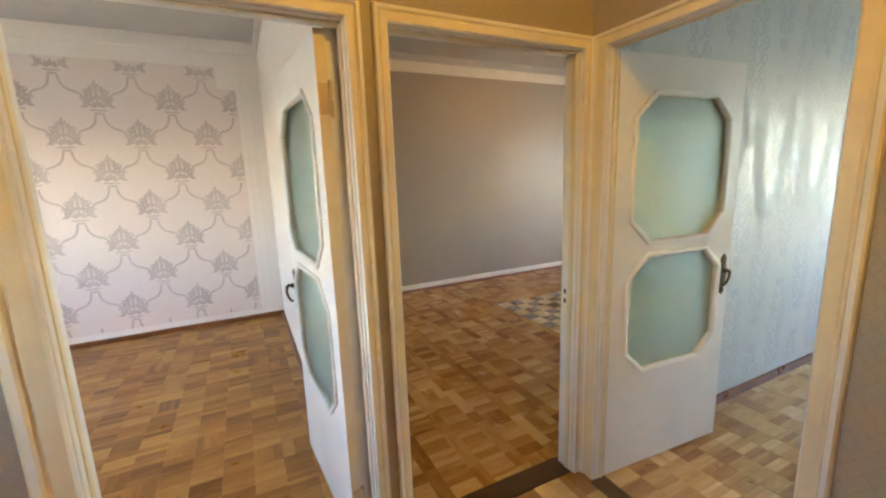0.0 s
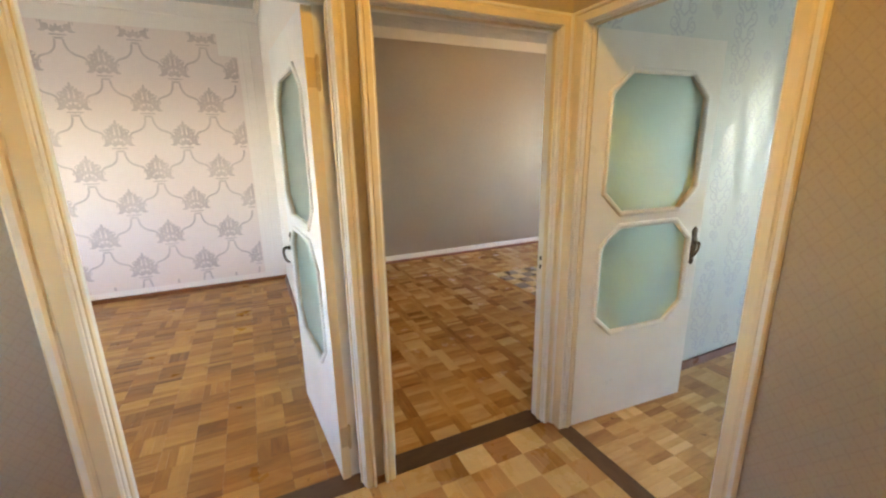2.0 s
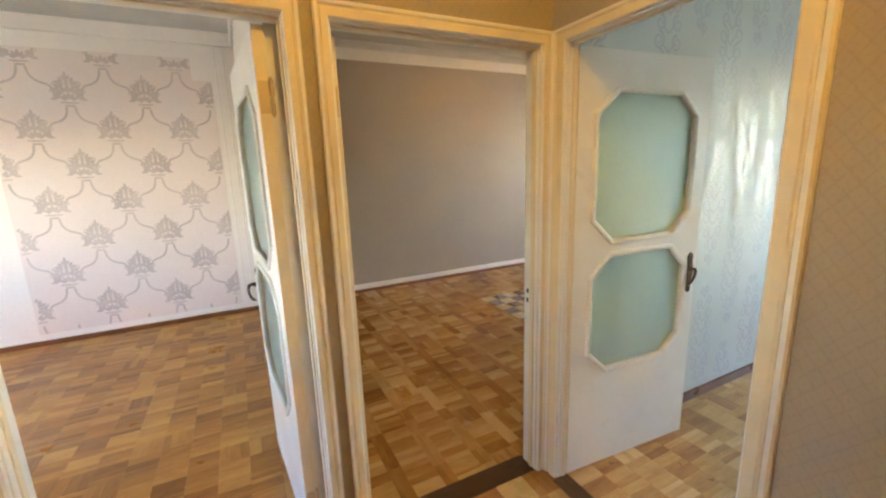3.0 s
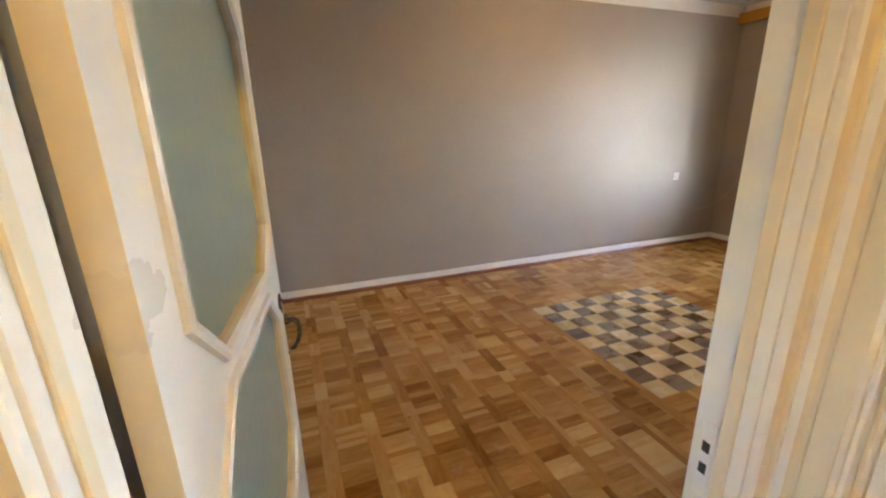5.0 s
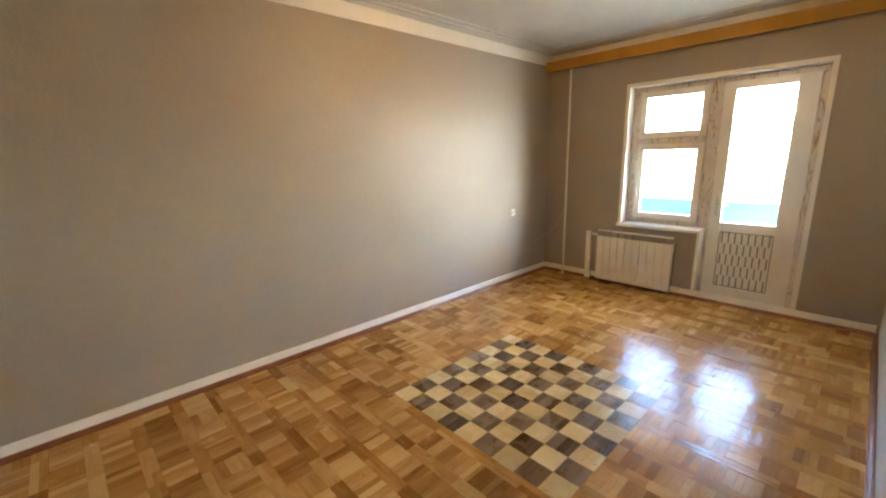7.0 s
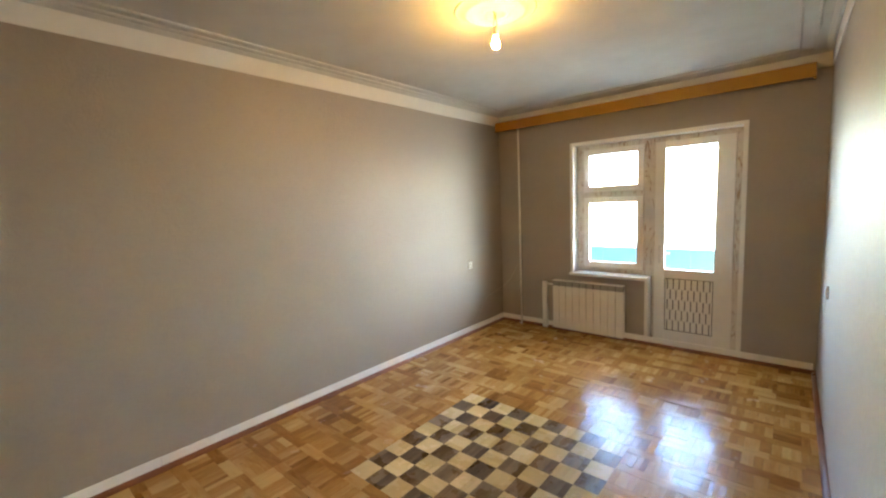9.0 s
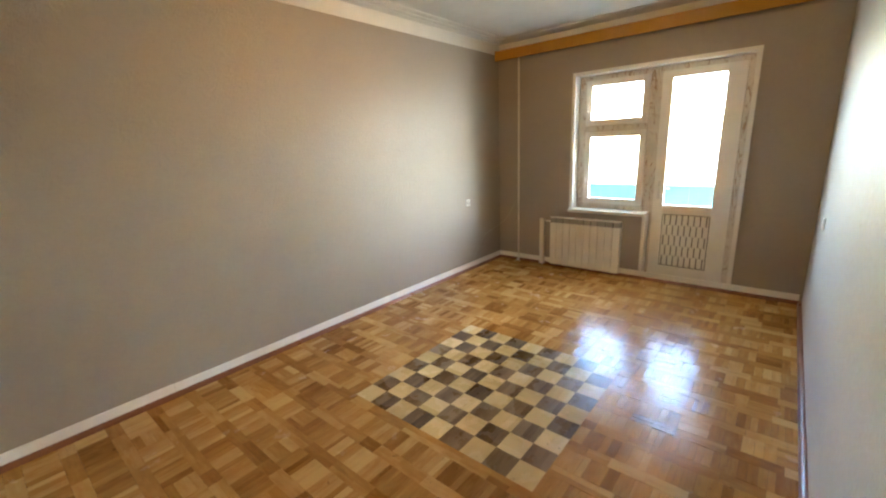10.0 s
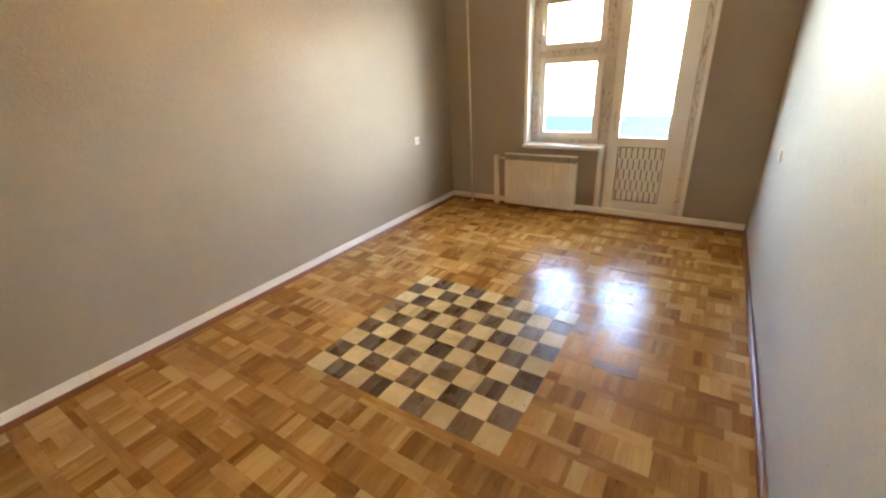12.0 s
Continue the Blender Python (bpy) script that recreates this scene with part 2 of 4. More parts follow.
def frosted():
    m, nt, b = mat("frosted_glass", (0.68, 0.85, 0.82), 0.38, spec=0.3)
    b.inputs["Transmission Weight"].default_value = 0.93
    b.inputs["IOR"].default_value = 1.3
    v = coords(nt)
    n = noise_tex(nt, v, 22, 3, 0.55, 2.5)
    vor = node(nt, "ShaderNodeTexVoronoi", Scale=36.0)
    nt.links.new(v, vor.inputs["Vector"])
    bump(nt, b, math_n(nt, "ADD", n, vor.outputs["Distance"]), 0.22, 0.003)
    return m


FROST = frosted()


def clear_glass():
    m, nt, b = mat("window_glass", (0.80, 0.86, 0.87), 0.02)
    b.inputs["Transmission Weight"].default_value = 1.0
    b.inputs["IOR"].default_value = 1.1
    return m


GLASS = clear_glass()


def glow(name, c, strength):
    m, nt, b = mat(name, (0.9, 0.9, 0.85), 0.2)
    b.inputs["Emission Color"].default_value = (*c, 1)
    b.inputs["Emission Strength"].default_value = strength
    return m


BULBGLOW = glow("bulb_glow", (1.0, 0.52, 0.12), BULB)
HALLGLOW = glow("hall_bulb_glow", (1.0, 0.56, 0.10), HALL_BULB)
PRINT = paint("print_grey", (0.60, 0.505, 0.46), 0.5, dirt=0.2)
PAPERPINK = wallpaper("damask_ground", (0.74, 0.63, 0.57), (0.78, 0.67, 0.61), 0.55, 0.15)


# ---- mesh helpers ----
def link_mesh(name, verts, faces, mats, parent=None, label="", idx=None, smooth=False):
    me = bpy.data.meshes.new(name)
    me.from_pydata(verts, [], faces)
    for m in mats:
        me.materials.append(m)
    if idx:
        me.polygons.foreach_set("material_index", idx)
    if smooth:
        me.polygons.foreach_set("use_smooth", [True] * len(me.polygons))
    ob = new(name, me)
    if parent:
        ob.parent = parent
    if label:
        tagged(ob, label)
    return ob


def part(name, bm, material, parent, label="", smooth=False):
    me = bpy.data.meshes.new(name)
    bm.to_mesh(me)
    bm.free()
    me.materials.append(material)
    if smooth:
        me.polygons.foreach_set("use_smooth", [True] * len(me.polygons))
    ob = new(name, me)
    if parent:
        ob.parent = parent
    if label:
        tagged(ob, label)
    return ob


def add_box(bm, x0, x1, y0, y1, z0, z1, bevel=0.0):
    r = bmesh.ops.create_cube(bm, size=1.0)
    for v in r["verts"]:
        v.co = Vector(((x0 + x1) / 2 + v.co.x * (x1 - x0), (y0 + y1) / 2 + v.co.y * (y1 - y0), (z0 + z1) / 2 + v.co.z * (z1 - z0)))
    if bevel:
        es = list({e for v in r["verts"] for e in v.link_edges})
        bmesh.ops.bevel(bm, geom=es, offset=bevel, segments=2, affect="EDGES", profile=0.6)
    return bm


def box(x0, x1, y0, y1, z0, z1, bevel=0.0):
    return add_box(bmesh.new(), x0, x1, y0, y1, z0, z1, bevel)


def add_tube(bm, pts, r, n=10):
    """A round bar along a list of points."""
    rings = []
    for i, p in enumerate(pts):
        a, b = Vector(pts[max(i - 1, 0)]), Vector(pts[min(i + 1, len(pts) - 1)])
        d = (b - a).normalized()
        u = d.orthogonal().normalized() if not rings else (u - d * u.dot(d)).normalized()
        w = d.cross(u)
        rr = r[i] if isinstance(r, (list, tuple)) else r
        rings.append([bm.verts.new(Vector(p) + (u * math.cos(k * math.tau / n) + w * math.sin(k * math.tau / n)) * rr) for k in range(n)])
    for q, s in zip(rings, rings[1:]):
        for k in range(n):
            bm.faces.new((q[k], q[(k + 1) % n], s[(k + 1) % n], s[k]))
    bm.faces.new(list(reversed(rings[0])))
    bm.faces.new(rings[-1])
    return bm


def add_lathe(bm, profile, n=32, centre=(0, 0, 0)):
    """Turned about z; the profile is rows of (radius, z)."""
    rings = []
    for r, z in profile:
        rings.append([bm.verts.new((centre[0] + r * math.cos(k * math.tau / n), centre[1] + r * math.sin(k * math.tau / n), centre[2] + z)) for k in range(n)])
    for q, s in zip(rings, rings[1:]):
        for k in range(n):
            bm.faces.new((q[k], q[(k + 1) % n], s[(k + 1) % n], s[k]))
    return bm


def empty(name, at=(0, 0, 0)):
    ob = new(name)
    ob.empty_display_size = 0.1
    ob.location = at
    return ob


def wall(name, axis, u0, u1, b0, b1, z0, z1, holes, m_neg, m_pos, m_edge, label):
    """A wall along x or y from u0 to u1, b0 to b1 thick, with holes (u0, u1, z0, z1) through it."""
    us = sorted({u0, u1, *[h[0] for h in holes], *[h[1] for h in holes]})
    zs = sorted({z0, z1, *[h[2] for h in holes], *[h[3] for h in holes]})
    solid = {}
    for i in range(len(us) - 1):
        for k in range(len(zs) - 1):
            cu, cz = (us[i] + us[i + 1]) / 2, (zs[k] + zs[k + 1]) / 2
            solid[i, k] = not any(h[0] < cu < h[1] and h[2] < cz < h[3] for h in holes)
    verts, faces, idx, seen = [], [], [], {}

    def v(u, b, z):
        p = (u, b, z) if axis == "x" else (b, u, z)
        if p not in seen:
            seen[p] = len(verts)
            verts.append(p)
        return seen[p]

    def quad(a, m):
        faces.append(a if axis == "x" else tuple(reversed(a)))
        idx.append(m)

    for (i, k), s in solid.items():
        if not s:
            continue
        a, b, c, d = us[i], us[i + 1], zs[k], zs[k + 1]
        quad((v(a, b0, c), v(b, b0, c), v(b, b0, d), v(a, b0, d)), 0)
        quad((v(b, b1, c), v(a, b1, c), v(a, b1, d), v(b, b1, d)), 1)
        if not solid.get((i - 1, k)):
            quad((v(a, b1, c), v(a, b0, c), v(a, b0, d), v(a, b1, d)), 2)
        if not solid.get((i + 1, k)):
            quad((v(b, b0, c), v(b, b1, c), v(b, b1, d), v(b, b0, d)), 2)
        if not solid.get((i, k - 1)):
            quad((v(a, b1, c), v(b, b1, c), v(b, b0, c), v(a, b0, c)), 2)
        if not solid.get((i, k + 1)):
            quad((v(a, b0, d), v(b, b0, d), v(b, b1, d), v(a, b1, d)), 2)
    ob = link_mesh(name, verts, faces, [m_neg, m_pos, m_edge], idx=idx)
    return tagged(ob, label, "wall", kind="structure")


def slab(name, x0, x1, y0, y1, z0, z1, m, label, category):
    return tagged(part(name, box(x0, x1, y0, y1, z0, z1), m, None), label, category, kind="structure")


# ---- plan ----
H = 2.865                     # ceiling
HALL_N, ROOM_S = 1.415, 1.505  # faces of the wall between hall and rooms
HALL_E, R3_W = 1.442, 1.505   # faces of the wall between hall and the blue room
R1_E, R2_W = 0.342, 0.490     # faces of the wall between the two north rooms
R2_E, R2_N = 6.06, 4.872
R1_N, R1_W = 4.85, -3.3
R3_N, R3_E, R3_S = 1.432, 6.0, -1.4
HALL_W, HALL_S = -1.7, -1.9
D1 = (-0.460, 0.405)          # clear openings of the doors
D2 = (0.512, 1.400)
D3 = (0.545, 1.340)
DOOR_H = 2.0

wall("wall_hall_north", "x", R1_W - 0.2, 0.416, HALL_N, ROOM_S, 0, H, [(D1[0], D1[1], 0, DOOR_H)], HALLPAPER, WHITEWALL, WHITEWALL, "taupe papered hall wall with a door opening")
wall("wall_hall_north_2", "x", 0.416, R3_W, HALL_N, ROOM_S, 0, H, [(D2[0], D2[1], 0, DOOR_H)], HALLPAPER, PALE, PALE, "taupe papered hall wall around the middle door")
wall("wall_room_south", "x", R3_W, R2_E, R3_N, ROOM_S, 0, H, [], SILVER, PALE, PALE, "papered wall between the grey room and the blue room")
wall("wall_hall_east", "y", HALL_S, HALL_N, HALL_E, R3_W, 0, H, [(D3[0], D3[1], 0, DOOR_H)], HALLPAPER, SILVER, SILVER, "taupe papered hall wall with the door to the blue room")
# unseen opening, added to let cool skylight onto the north wall's left part
wall("wall_hall_west", "y", HALL_S, HALL_N, HALL_W - 0.1, HALL_W, 0, H, [(0.72, 1.05, 1.1, 1.75)], HALLPAPER, HALLPAPER, HALLPAPER, "taupe end wall of the hall with an added opening for cool skylight")
wall("wall_hall_south", "x", HALL_W - 0.1, R3_W, HALL_S - 0.1, HALL_S, 0, H, [], HALLPAPER, HALLPAPER, HALLPAPER, "plain taupe wall behind the hall")
wall("wall_partition", "y", ROOM_S, R2_N, R1_E, R2_W, 0, H, [], WHITEWALL, PALE, DOORPAINT, "wall between the white room and the grey room")
wall("wall_room_north", "x", R2_W - 0.07, R2_E + 0.3, R2_N, R2_N + 0.2, 0, H, [], TAUPE, TAUPE, TAUPE, "long taupe papered wall with a faint relief")
wall("wall_white_north", "x", R1_W, R2_W - 0.07, R1_N, R1_N + 0.2, 0, H, [], WHITEWALL, WHITEWALL, WHITEWALL, "white wall behind the damask wallpaper panel")
wall("wall_white_west", "y", ROOM_S, R1_N + 0.2, R1_W - 0.2, R1_W, 0, H, [(2.05, 3.25, 1.0, 2.08)], WHITEWALL, WHITEWALL, WHITEWALL, "white wall with a window opening")
wall("wall_blue_east", "y", R3_S, R3_N, R3_E, R3_E + 0.36, 0, H, [(-0.75, 0.45, 0.9, 2.1)], SILVER, TAUPE, SILVER, "pale blue wall with a window opening")
wall("wall_blue_south", "x", R3_W, R3_E + 0.36, R3_S - 0.2, R3_S, 0, H, [], SILVER, SILVER, SILVER, "plain pale blue wall")
# the window wall: window and balcony door share one L-shaped opening
WY0, WYM, WY1 = 2.105, 2.94, 3.805
WZ0, WZ1 = 0.775, 2.335
wall("wall_room_east", "y", R3_N, R2_N + 0.2, R2_E, R2_E + 0.3, 0, H, [(WY0, WYM, 0.035, WZ1), (WYM, WY1, WZ0, WZ1)], TAUPE, CONCRETE, FRAMECLEAN, "taupe papered wall with window and balcony door")

for nm, a in (("floor", (R2_W, R2_E, ROOM_S, R2_N)), ("floor_2", (HALL_W, HALL_E, HALL_S, HALL_N)), ("floor_3", (R1_W, R1_E, ROOM_S, R1_N)), ("floor_4", (R3_W, R3_E, R3_S, R3_N))):
    slab(nm, a[0], a[1], a[2], a[3], -0.15, -0.005, JOINT, {"floor": "honey oak mosaic parquet floor with chessboard inlay", "floor_2": "hall floor of light and dark parquet squares", "floor_3": "honey oak mosaic parquet floor of the white room", "floor_4": "pale worn mosaic parquet floor of the blue room"}[nm], "floor")
slab("ceiling", HALL_W - 0.1, R2_E + 0.3, HALL_S - 0.1, R2_N + 0.2, H, H + 0.2, CEILPAINT, "white plaster ceiling toned down to grey", "ceiling")
slab("ceiling_2", R1_W - 0.2, HALL_W - 0.1, HALL_N, R1_N + 0.2, H, H + 0.2, CEILPAINT, "white ceiling of the white room toned down to grey", "ceiling")
slab("floor_5", D1[0] - 0.1, D2[1] + 0.1, HALL_N - 0.002, ROOM_S + 0.031, -0.14, -0.021, JOINT, "screed under the thresholds", "floor")
slab("floor_6", HALL_E - 0.002, R3_W + 0.002, D3[0] - 0.1, D3[1] + 0.07, -0.14, -0.021, JOINT, "screed under the threshold", "floor")
FLOORS = {n: bpy.data.objects[n] for n in ("floor", "floor_2", "floor_3", "floor_4")}


# ---- door frames ----
def moulding(bm, path_fn, profile, white=()):
    """Sweep a small profile of (across, proud) along three mitred runs of a door opening."""
    rings = [[bm.verts.new(path_fn(k, a, p)) for a, p in profile] for k in range(4)]
    n = len(profile)
    for q, s in zip(rings, rings[1:]):
        for i in range(n):
            f = bm.faces.new((q[i], q[(i + 1) % n], s[(i + 1) % n], s[i]))
            f.material_index = 1 if i in white else 0
    bm.faces.new(rings[0])
    bm.faces.new(list(reversed(rings[-1])))
    bmesh.ops.recalc_face_normals(bm, faces=bm.faces)


def casing_profile(w):
    return [(0, 0), (0, 0.011), (w * 0.08, 0.016), (w * 0.52, 0.017), (w * 0.58, 0.013), (w * 0.66, 0.014), (w * 0.74, 0.021), (w * 0.92, 0.022), (w, 0.016), (w, 0)]


def door_frame(name, axis, o0, o1, w0, w1, face, back, label):
    """Casing on the hall side, lining boards and a stop. w0, w1: casing widths at the two sides."""
    root = tagged(empty(name), label, "door frame", kind="structure")

    def P(u, b, z):
        return Vector((u, b, z)) if axis == "x" else Vector((b, u, z))

    wt_ = 0.052
    def run(k, a, p):
        f0, f1, ft = a * w0, a * w1, a * wt_
        v = 0.015
        u = (o0 + v - f0, o0 + v - f0, o1 - v + f1, o1 - v + f1)[k]
        z = (0.0, DOOR_H - v + ft, DOOR_H - v + ft, 0.0)[k]
        return P(u, face - p, z)
    bm = bmesh.new()
    # ridges stay white, the flats carry the warm light as colour
    moulding(bm, run, casing_profile(1.0), (0, 1, 6))
    part("casing", bm, WARM_WHITE, root, "white moulded casing, warm lamp light in the colour between its ridges").data.materials.append(DOORPAINT)
    t = 0.021
    for nm, a, b, z0, z1 in (("jamb", o0 + 0.001, o0 + t, 0, DOOR_H - t), ("jamb", o1 - t, o1 - 0.001, 0, DOOR_H - t), ("head", o0 + 0.001, o1 - 0.001, DOOR_H - t, DOOR_H - 0.001)):
        bm = bmesh.new()
        x0, y0, _ = P(a, face + 0.0005, 0)
        x1, y1, _ = P(b, back + 0.004, 0)
        add_box(bm, x0, x1, y0, y1, z0 + (0.001 if nm == "jamb" else 0), z1, 0.002)
        part(nm, bm, DOORPAINT, root)
    s0, s1 = face + 0.022, face + 0.045
    for a, b, z0, z1 in ((o0 + t, o0 + t + 0.007, 0, DOOR_H - t - 0.007), (o1 - t - 0.007, o1 - t, 0, DOOR_H - t - 0.007), (o0 + t, o1 - t, DOOR_H - t - 0.007, DOOR_H - t)):
        bm = bmesh.new()
        x0, y0, _ = P(a, s0, 0)
        x1, y1, _ = P(b, s1, 0)
        add_box(bm, x0, x1, y0, y1, z0 + 0.001, z1, 0.003)
        part("stop", bm, WARM_WHITE, root)
    return root


door_frame("door_frame_1", "x", *D1, 0.100, 0.048, HALL_N, ROOM_S, "cream-painted moulded frame of the white room's door")
door_frame("door_frame_2", "x", *D2, 0.048, 0.040, HALL_N, ROOM_S, "cream-painted moulded frame of the grey room's door")
door_frame("door_frame_3", "y", *D3, 0.075, 0.074, HALL_E, 1.476, "cream-painted moulded frame of the blue room's door")

# strike plate in the grey room's jamb
sp = tagged(empty("strike_plate", (D2[1] - 0.0225, 1.480, 0.905)), "cream-painted steel strike plate in a door jamb", "strike plate")
part("plate", box(-0.0015, 0, -0.012, 0.012, -0.085, 0.075, 0.0006), TRIMWHITE, sp)
part("hole", box(-0.0025, -0.0012, -0.007, 0.007, 0.012, 0.034), DARKHOLE, sp)
part("hole", box(-0.0025, -0.0012, -0.007, 0.007, -0.034, -0.012), DARKHOLE, sp)


# ---- door leaves ----
LW, LH, LT = 0.797, 1.955, 0.038
OCT = [(0.098, 0.712, 1.140, 1.800), (0.098, 0.712, 0.505, 1.082)]
CH = (0.115, 0.105)


def octagon(u0, u1, z0, z1, inset=0.0):
    u0, u1, z0, z1 = u0 + inset, u1 - inset, z0 + inset, z1 - inset
    cu, cz = CH[0] - inset * 0.59, CH[1] - inset * 0.59
    return [(u0 + cu, z0), (u1 - cu, z0), (u1, z0 + cz), (u1, z1 - cz), (u1 - cu, z1), (u0 + cu, z1), (u0, z1 - cz), (u0, z0 + cz)]


def leaf_body():
    """A flat painted leaf with two octagonal lights cut through it."""
    bm = bmesh.new()
    rows = [(0.0, 1.111, OCT[1]), (1.111, LH, OCT[0])]
    faces_f = []
    for z0, z1, o in rows:
        oc = octagon(*o, inset=0.010)
        for b in (0, 1):
            y = 0 if b == 0 else LT
            outer = [(0, z0), (LW, z0), (LW, z1), (0, z1)]
            O = [bm.verts.new((u, y, z)) for u, z in outer]
            I = [bm.verts.new((u, y, z)) for u, z in oc]
            quads = [(O[0], O[1], I[1], I[0]), (O[1], I[2], I[1]), (O[1], O[2], I[3], I[2]), (O[2], I[4], I[3]),
                     (O[2], O[3], I[5], I[4]), (O[3], I[6], I[5]), (O[3], O[0], I[7], I[6]), (O[0], I[0], I[7])]
            for q in quads:
                bm.faces.new(q)
            faces_f.append(I)
        f, k = faces_f[-2], faces_f[-1]
        for i in range(8):
            # reveals take the lamp-tinted colour, the leaf's faces stay white
            bm.faces.new((f[i], f[(i + 1) % 8], k[(i + 1) % 8], k[i])).material_index = 1
    bmesh.ops.remove_doubles(bm, verts=bm.verts, dist=1e-5)
    edge = [(0, 0), (LW, 0), (LW, LH), (0, LH)]
    vs = {(round(v.co.x, 4), round(v.co.y, 4), round(v.co.z, 4)): v for v in bm.verts}

    def V(u, y, z):
        return vs[(round(u, 4), round(y, 4), round(z, 4))]
    bm.faces.new((V(0, 0, 0), V(LW, 0, 0), V(LW, LT, 0), V(0, LT, 0)))
    bm.faces.new((V(0, 0, LH), V(LW, 0, LH), V(LW, LT, LH), V(0, LT, LH)))
    for u in (0, LW):
        # the leaf's two edges take the lamp-tinted colour as well
        bm.faces.new((V(u, 0, 0), V(u, 0, 1.111), V(u, 0, LH), V(u, LT, LH), V(u, LT, 1.111), V(u, LT, 0))).material_index = 1
    bmesh.ops.recalc_face_normals(bm, faces=bm.faces)
    return bm


def oct_trim(o, y, s):
    """A raised bead round an octagonal light; s: the side it stands out to."""
    bm = bmesh.new()
    prof = [(-0.012, 0.0), (-0.010, 0.009), (-0.003, 0.012), (0.006, 0.011), (0.014, 0.004), (0.014, -0.006)]
    rings = []
    for ins, p in prof:
        rings.append([bm.verts.new((u, y + s * p, z)) for u, z in octagon(*o, inset=ins)])
    for q, r in zip(rings, rings[1:]):
        for i in range(8):
            bm.faces.new((q[i], q[(i + 1) % 8], r[(i + 1) % 8], r[i]))
    bmesh.ops.recalc_face_normals(bm, faces=bm.faces)
    return bm


def handle_plate(y, s):
    bm = bmesh.new()
    prof = [(-0.105, 0.004), (-0.098, 0.011), (-0.088, 0.015), (-0.074, 0.012), (-0.06, 0.013), (-0.035, 0.019), (-0.01, 0.021), (0.01, 0.024), (0.03, 0.022), (0.05, 0.017), (0.064, 0.015), (0.078, 0.018), (0.09, 0.016), (0.1, 0.009), (0.107, 0.003)]
    fr, bk = [], []
    for z, w in prof:
        w *= 1.3
        fr.append([bm.verts.new((u, y + s * (0.006 - 0.004 * abs(u / w) ** 2), z)) for u in (-w, -w * 0.5, 0, w * 0.5, w)])
        bk.append([bm.verts.new((u, y, z)) for u in (-w, w)])
    for a, b in zip(fr, fr[1:]):
        for i in range(4):
            bm.faces.new((a[i], a[i + 1], b[i + 1], b[i]))
    for (a, b), (f, g) in zip(zip(bk, bk[1:]), zip(fr, fr[1:])):
        bm.faces.new((a[0], f[0], g[0], b[0]))
        bm.faces.new((a[1], f[4], g[4], b[1]))
    bmesh.ops.recalc_face_normals(bm, faces=bm.faces)
    for z in (0.088, -0.086):
        bmesh.ops.create_uvsphere(bm, u_segments=10, v_segments=6, radius=0.006, matrix=Matrix.Translation((0, y + s * 0.004, z)))
    return bm


def lever(y, s):
    """A cast lever: out from the plate, over a knuckle, then drooping back in a loop."""
    bm = bmesh.new()
    p = [(0, 0.004, 0.02), (0, 0.022, 0.021), (-0.004, 0.040, 0.024), (-0.012, 0.054, 0.020), (-0.020, 0.061, 0.004), (-0.027, 0.060, -0.016), (-0.033, 0.052, -0.036), (-0.037, 0.038, -0.050), (-0.040, 0.026, -0.053)]
    add_tube(bm, [(u, y + s * q * 0.8, z) for u, q, z in p], [0.011, 0.008, 0.009, 0.0085, 0.007, 0.0065, 0.0065, 0.007, 0.004], 12)
    bmesh.ops.create_uvsphere(bm, u_segments=12, v_segments=8, radius=0.0125, matrix=Matrix.Translation((0, y + s * 0.012, 0.02)))
    return bm


def door_leaf(name, label):
    """Hinge edge at u = 0, the seen face at y = 0 (facing -y)."""
    root = tagged(empty(name), label, "door", kind="structure")
    part("leaf", leaf_body(), DOORPAINT, root).data.materials.append(WARM_WHITE)
    for o in OCT:
        part("bead", oct_trim(o, 0.0, -1), DOORPAINT, root)
        part("bead", oct_trim(o, LT, 1), DOORPAINT, root)
        bm = bmesh.new()
        oc = octagon(*o, inset=0.0105)
        a = [bm.verts.new((u, LT / 2 - 0.002, z)) for u, z in oc]
        b = [bm.verts.new((u, LT / 2 + 0.002, z)) for u, z in oc]
        bm.faces.new(a)
        bm.faces.new(list(reversed(b)))
        for i in range(8):
            bm.faces.new((a[i], b[i], b[(i + 1) % 8], a[(i + 1) % 8]))
        bmesh.ops.recalc_face_normals(bm, faces=bm.faces)
        g = part("glass", bm, FROST, root, "pale green patterned frosted glass")
        g.visible_shadow = False
    for y, s in ((0.0, -1), (LT, 1)):
        pl = part("handle_plate", handle_plate(y, s), BRONZE, root, "ornate antique bronze plate", smooth=True)
        pl.location = (LW - 0.045, 0, 0.925)
        part("lever", lever(y, s), BRONZE, pl, smooth=True)
    bm = box(LW - 0.0005, LW + 0.0015, LT / 2 - 0.01, LT / 2 + 0.01, 0.84, 1.01, 0.0005)
    part("lock_face", bm, STEEL, root)
    for z in (0.22, 1.74):
        bm = bmesh.new()
        add_tube(bm, [(-0.005, LT + 0.004, z - 0.055), (-0.005, LT + 0.004, z - 0.004)], 0.0075, 10)
        add_tube(bm, [(-0.005, LT + 0.004, z + 0.004), (-0.005, LT + 0.004, z + 0.055)], 0.0075, 10)
        add_tube(bm, [(-0.005, LT + 0.004, z - 0.062), (-0.005, LT + 0.004, z + 0.062)], 0.004, 8)
        add_box(bm, -0.0015, 0.0, 0.004, LT - 0.002, z - 0.05, z + 0.05)
        part("hinge", bm, BRASS, root)
    return root


leaf_a = door_leaf("door_1", "open white-painted door with two octagonal frosted lights")


